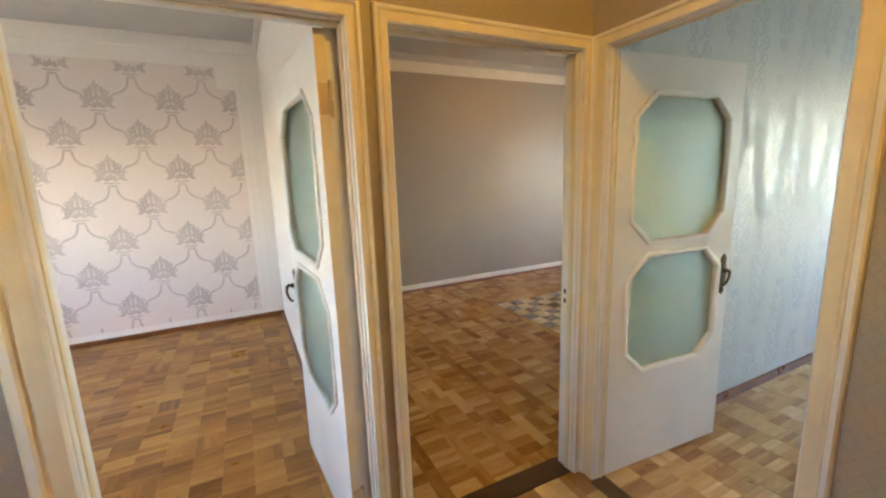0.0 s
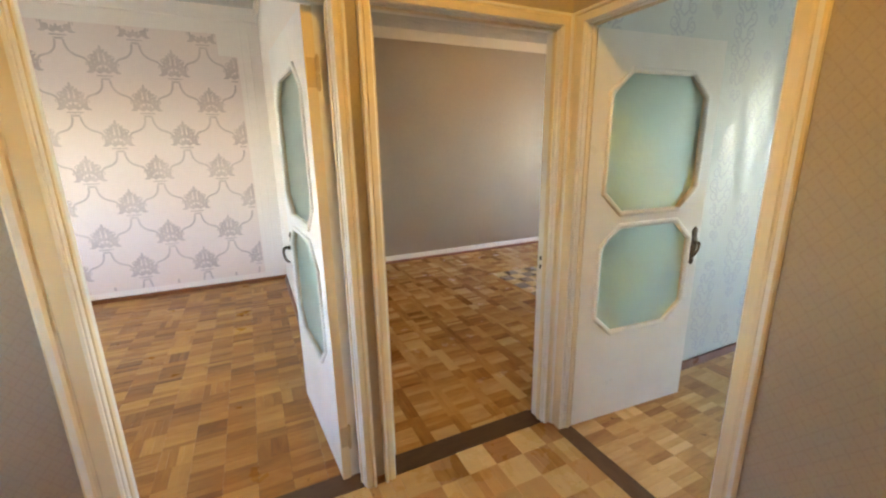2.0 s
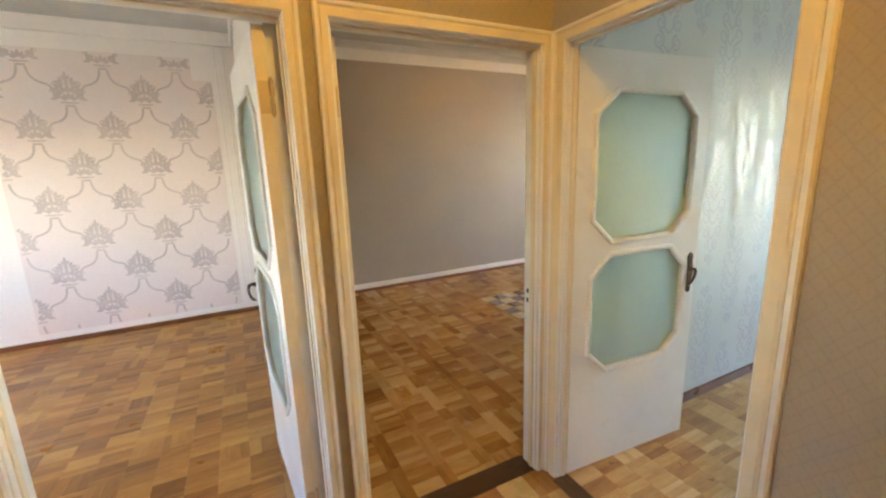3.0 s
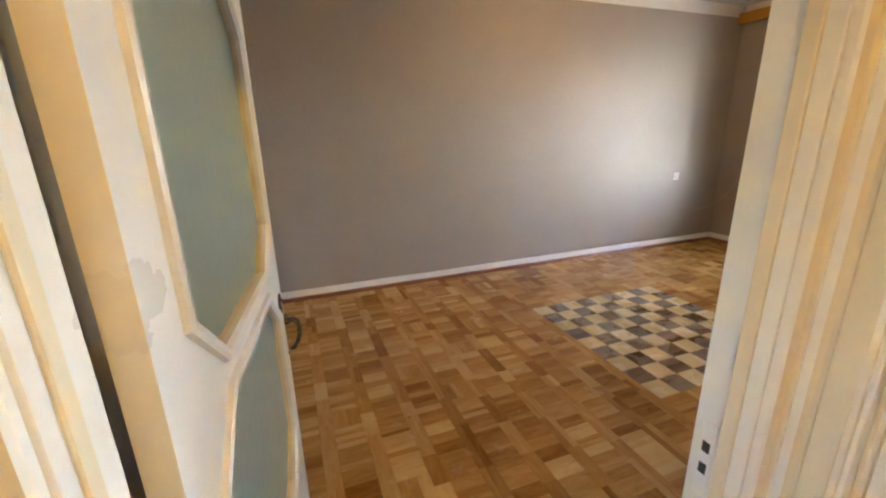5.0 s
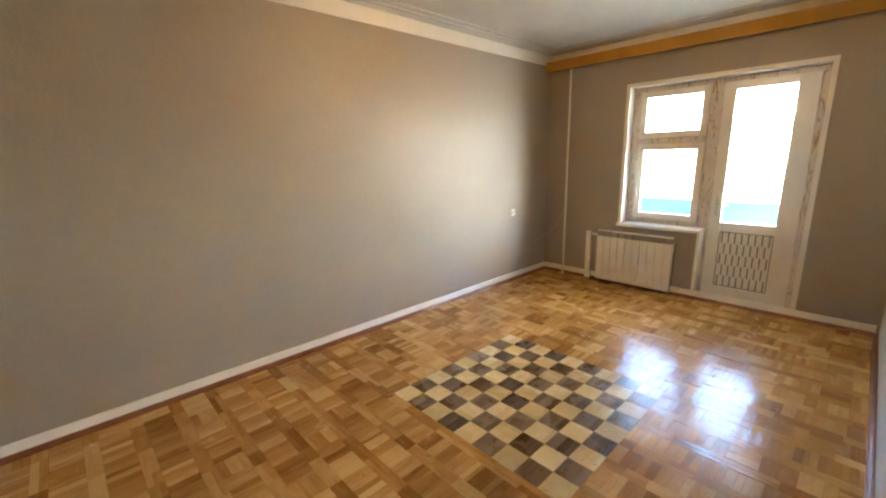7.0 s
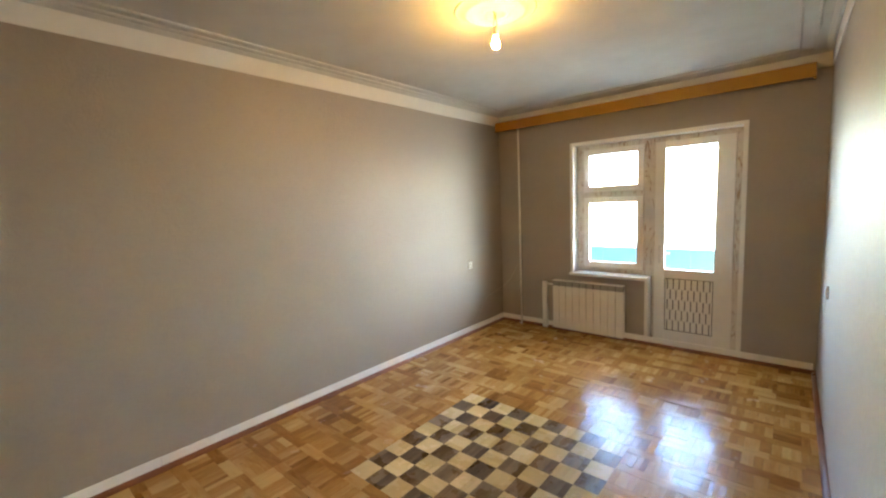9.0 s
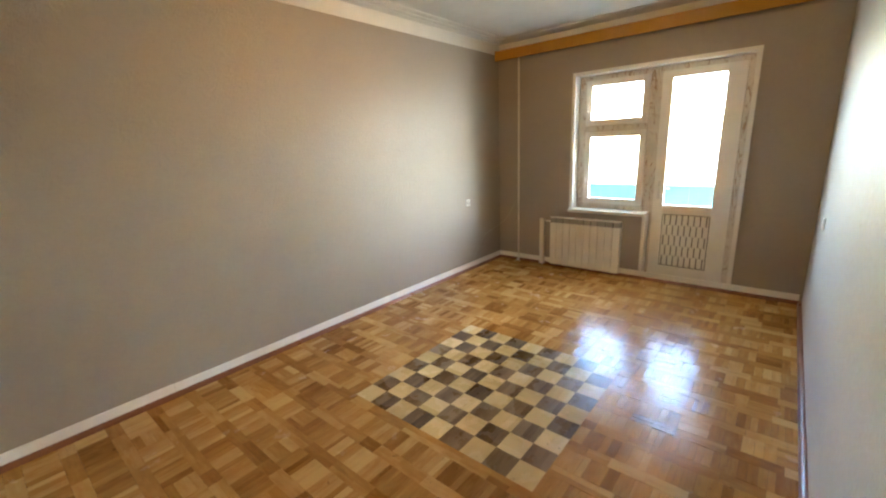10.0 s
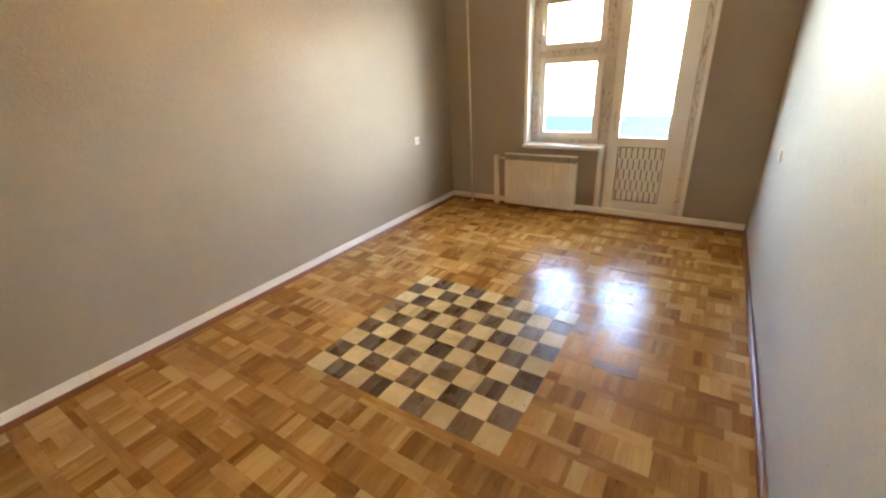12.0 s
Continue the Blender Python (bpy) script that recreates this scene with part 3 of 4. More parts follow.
def put_leaf(ob, hinge, free, flip):
    """Stand a leaf with its seen face from hinge to free; flip mirrors it, so that the face looks the other way."""
    d = Vector((free[0] - hinge[0], free[1] - hinge[1], 0)).normalized()
    a = math.degrees(math.atan2(d.y, d.x))
    ob.matrix_basis = pose(hinge[0], hinge[1], 0.012, 0, 0, a) @ (Matrix.Diagonal((1, -1, 1, 1)) if flip else Matrix.Identity(4))


# blue room: seen face looks south; white room: looks west; grey room: looks east
leaf_b = copy_thing(leaf_a, Matrix.Identity(4))
leaf_c = copy_thing(leaf_a, Matrix.Identity(4))
leaf_b.name, leaf_c.name = "door_2", "door_3"
put_leaf(leaf_c, (1.490, 1.310), (2.283, 1.256), False)
put_leaf(leaf_a, (0.304, 1.484), (0.243, 2.275), True)
put_leaf(leaf_b, (0.572, 1.530), (0.662, 2.321), False)

# ---- thresholds ----
def plank(name, x0, x1, y0, y1, z, m, label, along="x"):
    t = 0.02
    bm = box(x0, x1, y0, y1, z - t, z, 0.0015)
    uvl = bm.loops.layers.uv.new("UVMap")
    for f in bm.faces:
        for l in f.loops:
            c = l.vert.co
            l[uvl].uv = (c.x, c.y) if along == "x" else (c.y, c.x)
    return tagged(part(name, bm, m, None), label, "threshold", kind="structure")


plank("threshold_1", D1[0] + 0.024, D1[1] - 0.024, 1.418, 1.530, 0.004, DARKWOOD, "dark stained wooden threshold strip")
plank("threshold_2", D2[0] + 0.024, D2[1] - 0.024, 1.418, 1.535, 0.004, DARKWOOD, "dark stained wooden threshold strip")
plank("threshold_3", 1.410, 1.500, D3[0] + 0.024, D3[1] - 0.024, 0.004, DARKWOOD, "dark stained narrow wooden threshold strip", "y")


# ---- skirting ----
def skirting(name, x0, x1, y0, y1, z0, z1, m, label):
    return tagged(part(name, box(x0, x1, y0, y1, z0, z1, 0.003), m, None), label, "baseboard", kind="structure")


for nm, a, b, dz in (("baseboard_1", R2_W + 0.02, 1.795, 0.0), ("baseboard_11", 1.7975, 2.624, -0.003), ("baseboard_12", 2.6265, R2_E - 0.018, 0.0)):
    skirting(nm, a, b, R2_N - 0.016, R2_N - 0.001, 0.018 + dz, 0.092 + dz, TRIMWHITE, "white-painted wooden baseboard length of the taupe wall")
skirting("baseboard_2", R2_E - 0.016, R2_E - 0.001, ROOM_S + 0.02, R2_N - 0.001, 0.018, 0.092, TRIMWHITE, "white-painted wooden baseboard of the window wall")


def quarter(name, a, b, corner, label):
    """A quarter-round strip along a wall's foot; corner: the way from the wall into the room."""
    bm = bmesh.new()
    d = Vector(corner)
    rings = []
    for p in (Vector(a), Vector(b)):
        ring = [bm.verts.new(p)]
        for k in range(5):
            t = k * math.pi / 8
            ring.append(bm.verts.new(p + d * (0.030 * math.cos(t)) + Vector((0, 0, 0.030 * math.sin(t)))))
        rings.append(ring)
    n = len(rings[0])
    for i in range(n):
        bm.faces.new((rings[0][i], rings[0][(i + 1) % n], rings[1][(i + 1) % n], rings[1][i]))
    bm.faces.new(rings[0])
    bm.faces.new(list(reversed(rings[1])))
    bmesh.ops.recalc_face_normals(bm, faces=bm.faces)
    return tagged(part(name, bm, SKIRTBROWN, None), label, "baseboard", kind="structure")


q = "red-brown stained quarter-round strip at the wall's foot"
quarter("baseboard_3", (R2_W + 0.001, R2_N - 0.017, 0.0005), (R2_E, R2_N - 0.017, 0.0005), (0, -1, 0), q)
quarter("baseboard_4", (R2_E - 0.017, ROOM_S, 0.0005), (R2_E - 0.017, R2_N, 0.0005), (-1, 0, 0), q)
quarter("baseboard_5", (R2_W + 0.001, ROOM_S, 0.0005), (R2_W + 0.001, R2_N, 0.0005), (1, 0, 0), q)
quarter("baseboard_6", (1.40, ROOM_S + 0.001, 0.0005), (R2_E, ROOM_S + 0.001, 0.0005), (0, 1, 0), q)
skirting("baseboard_7", R1_W, R1_E, R1_N - 0.026, R1_N - 0.001, 0.0005, 0.046, SKIRTBROWN, "red-brown stained wooden strip below the wallpaper panel")
quarter("baseboard_8", (R1_E - 0.001, 2.4, 0.0005), (R1_E - 0.001, R1_N, 0.0005), (-1, 0, 0), q)
skirting("baseboard_9", R3_W, R3_E, R3_N - 0.018, R3_N - 0.001, 0.0, 0.06, SKIRTBROWN, "brown stained wooden baseboard of the blue room")

skirting("baseboard_10", 0.4385, 0.4785, HALL_N - 0.014, HALL_N - 0.001, 0.0005, 0.034, SKIRTBROWN, "short brown stained baseboard between two door casings")

# ---- cornices ----
FR = 2.724
skirting("trim_1", R2_W + 0.001, R2_E - 0.001, R2_N - 0.010, R2_N - 0.001, FR, H - 0.0005, FRIEZE, "white plaster frieze above the taupe wall")
skirting("trim_2", R2_E - 0.010, R2_E - 0.001, ROOM_S + 0.01, R2_N - 0.011, FR, H - 0.0005, FRIEZE, "white plaster frieze above the window wall")
skirting("trim_3", R2_W + 0.001, R2_E - 0.011, ROOM_S + 0.001, ROOM_S + 0.010, FR, H - 0.0005, FRIEZE, "white plaster frieze of the grey room")
skirting("trim_4", R2_W + 0.001, R2_W + 0.010, ROOM_S + 0.011, R2_N - 0.011, FR, H - 0.0005, FRIEZE, "white plaster frieze of the grey room")
for k, ins in enumerate((0.012, 0.115, 0.215)):
    x0, x1, y0, y1 = R2_W + ins, R2_E - ins, ROOM_S + ins, R2_N - ins
    bm = bmesh.new()
    prof = [(0.0, 0.0), (0.0, -0.016), (0.018, -0.022), (0.036, -0.012), (0.045, -0.006), (0.05, 0.0)] if k == 0 else [(0.0, 0.0), (0.003, -0.008), (0.011, -0.012), (0.019, -0.008), (0.022, 0.0)]
    rings = []
    for i, p in prof:
        rings.append([bm.verts.new(c) for c in ((x0 + i, y0 + i, H + p), (x1 - i, y0 + i, H + p), (x1 - i, y1 - i, H + p), (x0 + i, y1 - i, H + p))])
    for a, b in zip(rings, rings[1:]):
        for i in range(4):
            bm.faces.new((a[i], a[(i + 1) % 4], b[(i + 1) % 4], b[i]))
    bmesh.ops.recalc_face_normals(bm, faces=bm.faces)
    tagged(part("trim_%d" % (5 + k), bm, CEILPAINT, None), "plaster bead running round the ceiling in the same toned-down grey", "moulding", kind="structure")
skirting("trim_8", R1_W, R1_E - 0.001, R1_N - 0.03, R1_N - 0.001, 2.74, H - 0.0005, WHITEWALL, "white plaster frieze of the white room")
skirting("trim_9", R1_E - 0.03, R1_E - 0.001, ROOM_S + 0.01, R1_N - 0.031, 2.74, H - 0.0005, WHITEWALL, "white plaster frieze of the white room")

# ---- window and balcony door ----
win = tagged(empty("window_1"), "old white-painted window with flaking paint beside a balcony door", "window", kind="structure")
XF = R2_E + 0.14   # inner face of the frames


def rail(nm, y0, y1, z0, z1, m, parent=win, x0=None, d=0.055, bev=0.004, label=""):
    x0 = XF if x0 is None else x0
    return part(nm, box(x0, x0 + d, y0, y1, z0, z1, bev), m, parent, label)


# trim round the opening, proud of the wall
for nm, y0, y1, z0, z1 in (("trim", WY1 - 0.004, WY1 + 0.036, WZ0 - 0.0, WZ1 + 0.035), ("trim", WY0 - 0.036, WY0 + 0.004, 0.08, WZ1 + 0.035), ("trim", WY0 + 0.005, WY1 - 0.005, WZ1 - 0.004, WZ1 + 0.035), ("trim", WYM - 0.004, WYM + 0.03, 0.08, WZ0 - 0.04)):
    part(nm, box(R2_E - 0.012, R2_E - 0.001, y0, y1, z0, z1, 0.003), FRAMECLEAN, win)
part("sill", box(R2_E - 0.055, XF, WYM - 0.002, WY1 + 0.036, WZ0 - 0.038, WZ0 - 0.001, 0.006), FRAMECLEAN, win, "white-painted wooden sill")
# outer frame
rail("frame", WYM - 0.036, WYM - 0.002, 0.037, WZ0, FRAMEPAINT)
rail("frame", WY1 - 0.085, WY1 - 0.001, WZ0 + 0.001, WZ1 - 0.001, FRAMEPAINT)
rail("frame", WYM - 0.036, WYM + 0.085, WZ0 + 0.001, WZ1 - 0.06, FRAMEPAINT)
rail("frame", WY0 + 0.001, WY0 + 0.065, 0.037, WZ1 - 0.06, FRAMEPAINT)
rail("frame", WY0 + 0.001, WY1 - 0.086, WZ1 - 0.058, WZ1 - 0.001, FRAMEPAINT)
rail("frame", WYM + 0.086, WY1 - 0.086, WZ0 + 0.001, WZ0 + 0.06, FRAMEPAINT)
rail("transom", WYM + 0.086, WY1 - 0.086, 1.70, 1.765, FRAMEPAINT)


def casement(nm, y0, y1, z0, z1, bar, label):
    s = rail(nm, y0, y0 + bar, z0, z1, FRAMECLEAN, win, XF - 0.018, 0.05, label=label)
    rail("stile", y1 - bar, y1, z0, z1, FRAMECLEAN, s, XF - 0.018, 0.05)
    rail("rail", y0 + bar + 0.0005, y1 - bar - 0.0005, z0, z0 + bar, FRAMECLEAN, s, XF - 0.018, 0.05)
    rail("rail", y0 + bar + 0.0005, y1 - bar - 0.0005, z1 - bar, z1, FRAMECLEAN, s, XF - 0.018, 0.05)
    g = part("pane", box(XF + 0.004, XF + 0.008, y0 + bar - 0.004, y1 - bar + 0.004, z0 + bar - 0.004, z1 - bar + 0.004), GLASS, s)
    g.visible_shadow = False
    return s


fan = casement("fanlight", WYM + 0.0862, WY1 - 0.0862, 1.7654, WZ1 - 0.0584, 0.068, "small opening fanlight sash")
cas = casement("sash", WYM + 0.0862, WY1 - 0.0862, WZ0 + 0.0604, 1.6996, 0.070, "lower window sash")
for z, par in ((1.93, fan), (1.10, cas)):
    bm = bmesh.new()
    add_box(bm, XF - 0.026, XF - 0.019, WY1 - 0.130, WY1 - 0.110, z - 0.04, z + 0.04, 0.002)
    add_tube(bm, [(XF - 0.025, WY1 - 0.120, z), (XF - 0.055, WY1 - 0.120, z + 0.003), (XF - 0.062, WY1 - 0.120, z + 0.02), (XF - 0.06, WY1 - 0.119, z + 0.085)], 0.007, 8)
    part("window_handle", bm, PLASTIC, par, "white window handle")

bd = tagged(empty("door_4"), "white-painted balcony door with tall pane and slotted panel", "door", kind="structure")
BY0, BY1, BZ0, BZ1 = WY0 + 0.0654, WYM - 0.0364, 0.0375, WZ1 - 0.0584
def brail(nm, y0, y1, z0, z1, label=""):
    return part(nm, box(XF - 0.018, XF + 0.032, y0, y1, z0, z1, 0.004), FRAMECLEAN, bd, label)
PY0, PY1 = 2.330, 2.800
brail("stile", BY0, PY0, BZ0, BZ1)
brail("stile", PY1, BY1, BZ0, BZ1)
brail("rail", PY0 + 0.0005, PY1 - 0.0005, BZ1 - 0.075, BZ1)
brail("rail", PY0 + 0.0005, PY1 - 0.0005, 0.765, 0.862)
brail("rail", PY0 + 0.0005, PY1 - 0.0005, BZ0, 0.150)
g = part("pane", box(XF + 0.004, XF + 0.008, PY0 - 0.004, PY1 + 0.004, 0.858, BZ1 - 0.071), GLASS, bd)
g.visible_shadow = False
pan = part("panel", box(XF + 0.003, XF + 0.018, PY0 - 0.004, PY1 + 0.004, 0.146, 0.769), FRAMECLEAN, bd, "white panel with grey bars standing in for shaded slots")
slot_me = None
# near-black strips laid on the panel draw its dark border lines
for nm, y0, y1, z0, z1 in (("groove", PY0 + 0.004, PY0 + 0.010, 0.158, 0.757), ("groove", PY1 - 0.010, PY1 - 0.004, 0.158, 0.757), ("groove", PY0 + 0.011, PY1 - 0.011, 0.158, 0.164), ("groove", PY0 + 0.011, PY1 - 0.011, 0.751, 0.757)):
    part(nm, box(XF + 0.0018, XF + 0.0032, y0, y1, z0, z1), DARKHOLE, pan)
# thin grey bars on the face stand in for the shade inside slots
for row in range(5):
    for k in range(8 - row % 2):
        if slot_me is None:
            s = part("slot", box(-0.002, 0.0005, -0.0055, 0.0055, -0.057, 0.057), SLOTGREY, pan)
            slot_me = s.data
        else:
            s = new("slot", slot_me)
            s.parent = pan
        s.location = (XF + 0.003, PY0 + 0.032 + (k + 0.5 * (row % 2)) * 0.058, 0.2205 + row * 0.1185)
bm = bmesh.new()
add_box(bm, XF - 0.027, XF - 0.019, 2.835, 2.862, 0.93, 1.13, 0.003)
add_tube(bm, [(XF - 0.025, 2.848, 1.055), (XF - 0.07, 2.848, 1.055), (XF - 0.075, 2.838, 1.055), (XF - 0.072, 2.735, 1.052)], [0.009, 0.008, 0.009, 0.007], 10)
part("door_handle", bm, STEEL, bd, "white lever handle on a long plate")
skirting("door_sill", R2_E + 0.001, XF + 0.06, WY0 + 0.001, WYM - 0.001, 0.0, 0.034, FRAMECLEAN, "white-painted raised sill of the balcony door")

# ---- balcony ----
slab("balcony_floor", R2_E + 0.3, 7.45, 1.0, 6.2, -0.2, -0.02, CONCRETE, "grey concrete balcony floor outside the window", "balcony")
par = tagged(empty("balcony_railing"), "mint-green panelled balcony parapet outside the window", "railing")
for k in range(9):
    y = 1.0 + k * 0.58
    part("panel", box(7.38, 7.41, y + 0.0005, y + 0.5795, 0.02, 0.92, 0.004), MINT, par)
part("top_rail", box(7.36, 7.43, 1.0, 6.2, 0.921, 0.955, 0.006), MINT, par)
for k in range(5):
    part("post", box(7.412, 7.44, 1.0 + k * 1.28, 1.04 + k * 1.28, -0.02, 0.92, 0.003), MINT, par)
# out of view; added to keep steep sky light off floor and window wall
slab("balcony_soffit", R2_E + 0.3, 7.60, 0.6, 6.4, 2.52, 2.68, CONCRETE, "unseen concrete slab added over the balcony to cut steep skylight", "balcony")
tagged(part("ground", box(-400, 400, -400, 400, -12.2, -12.0), GROUND, None), "dull grey-green ground far below", "ground", kind="structure")

# ---- radiator ----
rad = tagged(empty("radiator"), "cream-enamelled sectional radiator under the window sill", "radiator")
NSEC, RY0, RW = 10, 3.165, 0.0875
RX0, RX1, RZ0, RZ1 = 5.94, 6.025, 0.045, 0.665


def rad_section():
    bm = bmesh.new()
    w = RW - 0.006
    add_box(bm, 0.0, 0.020, 0.0, w, 0.0, RZ1 - RZ0 - 0.075, 0.005)
    add_box(bm, 0.021, 0.064, 0.016, w - 0.016, 0.02, RZ1 - RZ0 - 0.02, 0.004)
    add_box(bm, 0.065, 0.085, 0.004, w - 0.004, 0.0, RZ1 - RZ0 - 0.03, 0.004)
    return bm


s0 = part("section", rad_section(), ENAMEL, rad)
s0.location = (RX0, RY0 + 0.002, RZ0)
# no real vents: the block's dark grey stands for their shade
tops = part("top_grille", box(0.004, 0.070, 0.004, RW - 0.008, RZ1 - RZ0 - 0.068, RZ1 - RZ0 - 0.006, 0.004), RECESS_SHADE, rad, "solid top of a section, the shade of its vents in the grey")
tops.location = s0.location
for k in range(1, NSEC):
    for o in (s0, tops):
        c = new(o.name.split(".")[0], o.data)
        c.parent = rad
        c.location = (RX0, RY0 + 0.002 + k * RW, RZ0)
part("cap", box(RX0 + 0.002, RX0 + 0.07, RY0, RY0 + NSEC * RW, RZ1 - 0.005, RZ1 + 0.004, 0.003), ENAMEL, rad)
RYE = RY0 + NSEC * RW
bm = bmesh.new()
add_box(bm, RX0 + 0.02, RX0 + 0.062, RYE + 0.095, RYE + 0.155, 0.02, 0.635, 0.004)
part("side_cover", bm, ENAMEL, rad, "white upright beside the radiator")
for z in (0.10, 0.605):
    bm = bmesh.new()
    add_tube(bm, [(RX0 + 0.04, RYE - 0.005, z), (RX0 + 0.04, RYE + 0.10, z)], 0.011, 10)
    part("valve_pipe", bm, ENAMEL, rad)
for k in (2, 8):
    part("bracket", box(RX1 - 0.002, R2_E - 0.001, RY0 + k * RW, RY0 + k * RW + 0.02, 0.5, 0.52), ENAMEL, rad)
bm = bmesh.new()
add_tube(bm, [(6.025, 4.545, -0.003), (6.025, 4.545, 1.2), (6.026, 4.547, 2.66)], 0.0125, 12)
add_lathe(bm, [(0.03, 0.0), (0.028, 0.006), (0.013, 0.008)], 20, (6.025, 4.545, 0.0))
tagged(part("riser_pipe", bm, ENAMEL, None, smooth=True), "cream-painted vertical heating pipe in the corner", "pipe")

# faint line across the corner, a little paler than the paper, as a thin tube
bm = bmesh.new()
add_tube(bm, [(6.022, 4.565, 0.86), (6.048, 4.62, 0.80), (6.054, 4.72, 0.62), (6.052, 4.80, 0.53), (6.045, 4.86, 0.49), (5.95, 4.867, 0.46), (5.67, 4.867, 0.41), (5.53, 4.867, 0.28), (5.40, 4.867, 0.13), (5.385, 4.862, 0.088)], 0.0035, 8)
tagged(part("cable", bm, TAUPELINE, None, smooth=True), "thin pale line running round the corner above the baseboard", "cable")

# ---- pelmet ----
pel = tagged(empty("curtain_pelmet"), "orange-varnished wooden curtain pelmet below the ceiling", "pelmet")
part("front_board", box(5.952, 5.970, 1.615, R2_N - 0.011, 2.640, 2.762, 0.003), PELMET, pel)
part("top_board", box(5.9705, R2_E - 0.011, 1.615, R2_N - 0.011, 2.748, 2.762, 0.002), PELMET, pel)
part("end_board", box(5.9705, R2_E - 0.011, 1.615, 1.630, 2.640, 2.747, 0.002), PELMET, pel)

# ---- ceiling rose and bulb ----
LX, LY = 3.385, 3.165
rose = bmesh.new()
add_lathe(rose, [(0.255, 0.0), (0.251, -0.007), (0.245, -0.011), (0.235, -0.008), (0.225, -0.008), (0.20, -0.012), (0.19, -0.022), (0.172, -0.026), (0.155, -0.018), (0.14, -0.014), (0.10, -0.018), (0.09, -0.028), (0.07, -0.03), (0.055, -0.024), (0.05, -0.010), (0.0, -0.010)], 56, (LX, LY, H + 0.001))
bmesh.ops.remove_doubles(rose, verts=rose.verts, dist=1e-5)
tagged(part("ceiling_rose", rose, CEILPAINT, None, smooth=True), "round plaster ceiling rose with rings in the ceiling's toned-down grey", "ceiling rose", kind="structure")


def pendant(name, x, y, drop, label, shine):
    root = tagged(empty(name, (x, y, H)), label, "lamp")
    for s in (-1, 1):
        bm = bmesh.new()
        add_tube(bm, [(s * 0.012, 0, -0.009), (s * 0.018, 0.006 * s, -0.05), (s * 0.007, -0.008 * s, -0.09), (s * 0.012, 0.004, -drop * 0.7), (s * 0.006, 0, -drop + 0.035)], 0.0028, 8)
        part("wire", bm, WIRE, root)
    bm = bmesh.new()
    add_lathe(bm, [(0.0, 0.04), (0.012, 0.04), (0.018, 0.03), (0.019, 0.0), (0.021, -0.004), (0.021, -0.016), (0.017, -0.02), (0.0, -0.02)], 20, (0, 0, -drop))
    part("socket", bm, PLASTIC, root, smooth=True)
    bm = bmesh.new()
    add_lathe(bm, [(0.0, -0.018), (0.013, -0.018), (0.013, -0.028), (0.018, -0.042), (0.0235, -0.056), (0.025, -0.068), (0.022, -0.080), (0.014, -0.089), (0.0, -0.092)], 24, (0, 0, -drop))
    bmesh.ops.remove_doubles(bm, verts=bm.verts, dist=1e-5)
    part("bulb", bm, shine, root, "glowing warm bulb", smooth=True)
    return root


pendant("pendant_bulb", LX, LY, 0.135, "bare glowing bulb hanging on two wires", BULBGLOW)
# never in view; added as the source of the hall's warm light
pendant("hall_pendant_bulb", HX, HY, 0.165, "unseen bulb added under the hall ceiling for its warm light", HALLGLOW)


# ---- sockets and switches ----
def wall_plate(name, at, axis, w, h, kind_, label):
    """A plastic plate on a wall; its own front looks to -y, turned by axis degrees."""
    root = tagged(empty(name), label, "socket" if kind_ == "socket" else "switch")
    part("plate", box(-w / 2, w / 2, -0.012, -0.001, -h / 2, h / 2, 0.003), PLASTIC, root)
    if kind_ == "socket":
        bm = bmesh.new()
        add_lathe(bm, [(0.0, 0.006), (0.017, 0.006), (0.0205, 0.0), (0.023, 0.0), (0.023, 0.006)], 24)
        bmesh.ops.transform(bm, matrix=Matrix.Translation((0, -0.0145, 0)) @ Matrix.Rotation(radians(-90), 4, "X"), verts=bm.verts)
        part("well", bm, RECESS_SHADE, root)
        for s in (-0.0095, 0.0095):
            bm = bmesh.new()
            add_tube(bm, [(s, -0.0135, 0), (s, -0.0105, 0)], 0.003, 8)
            part("hole", bm, DARKHOLE, root)
    elif kind_ == "switch":
        part("rocker", box(-0.022, 0.022, -0.017, -0.0125, -0.026, 0.026, 0.002), PLASTIC, root)
    else:
        part("rocker", box(w * 0.30, w * 0.46, -0.018, -0.0125, -h * 0.36, h * 0.36, 0.002), PLASTIC, root)
        part("face", box(-w * 0.46, -w * 0.06, -0.0155, -0.0125, -h * 0.40, h * 0.40, 0.002), PLASTIC, root)
        for s in (-0.0095, 0.0095):
            bm = bmesh.new()
            add_tube(bm, [(-w * 0.26 + s, -0.0165, 0), (-w * 0.26 + s, -0.015, 0)], 0.0032, 8)
            part("hole", bm, DARKHOLE, root)
    root.matrix_basis = pose(*at, 0, 0, axis)
    return root


wall_plate("wall_socket", (5.295, R2_N, 0.893), 0, 0.075, 0.085, "socket", "small white wall socket on the taupe wall")
wall_plate("wall_switch", (5.10, ROOM_S, 0.945), 180, 0.075, 0.085, "switch", "small white switch on the pale wall")
wall_plate("switch_and_socket", (-0.870, HALL_N, 1.200), 0, 0.185, 0.088, "combo", "white combined socket and switch on the hall wall")


# ---- damask wallpaper panel of the white room ----
PX0, PX1, PZ0, PZ1 = -1.58, 0.115, 0.105, 2.61
NX, NZ = 0.17, 0.20
bm = bmesh.new()
pts = [(PX0, PZ0), (PX1, PZ0), (PX1, PZ1 - NZ), (PX1 - NX, PZ1 - NZ), (PX1 - NX, PZ1), (PX0, PZ1)]
a = [bm.verts.new((x, R1_N - 0.0035, z)) for x, z in pts]
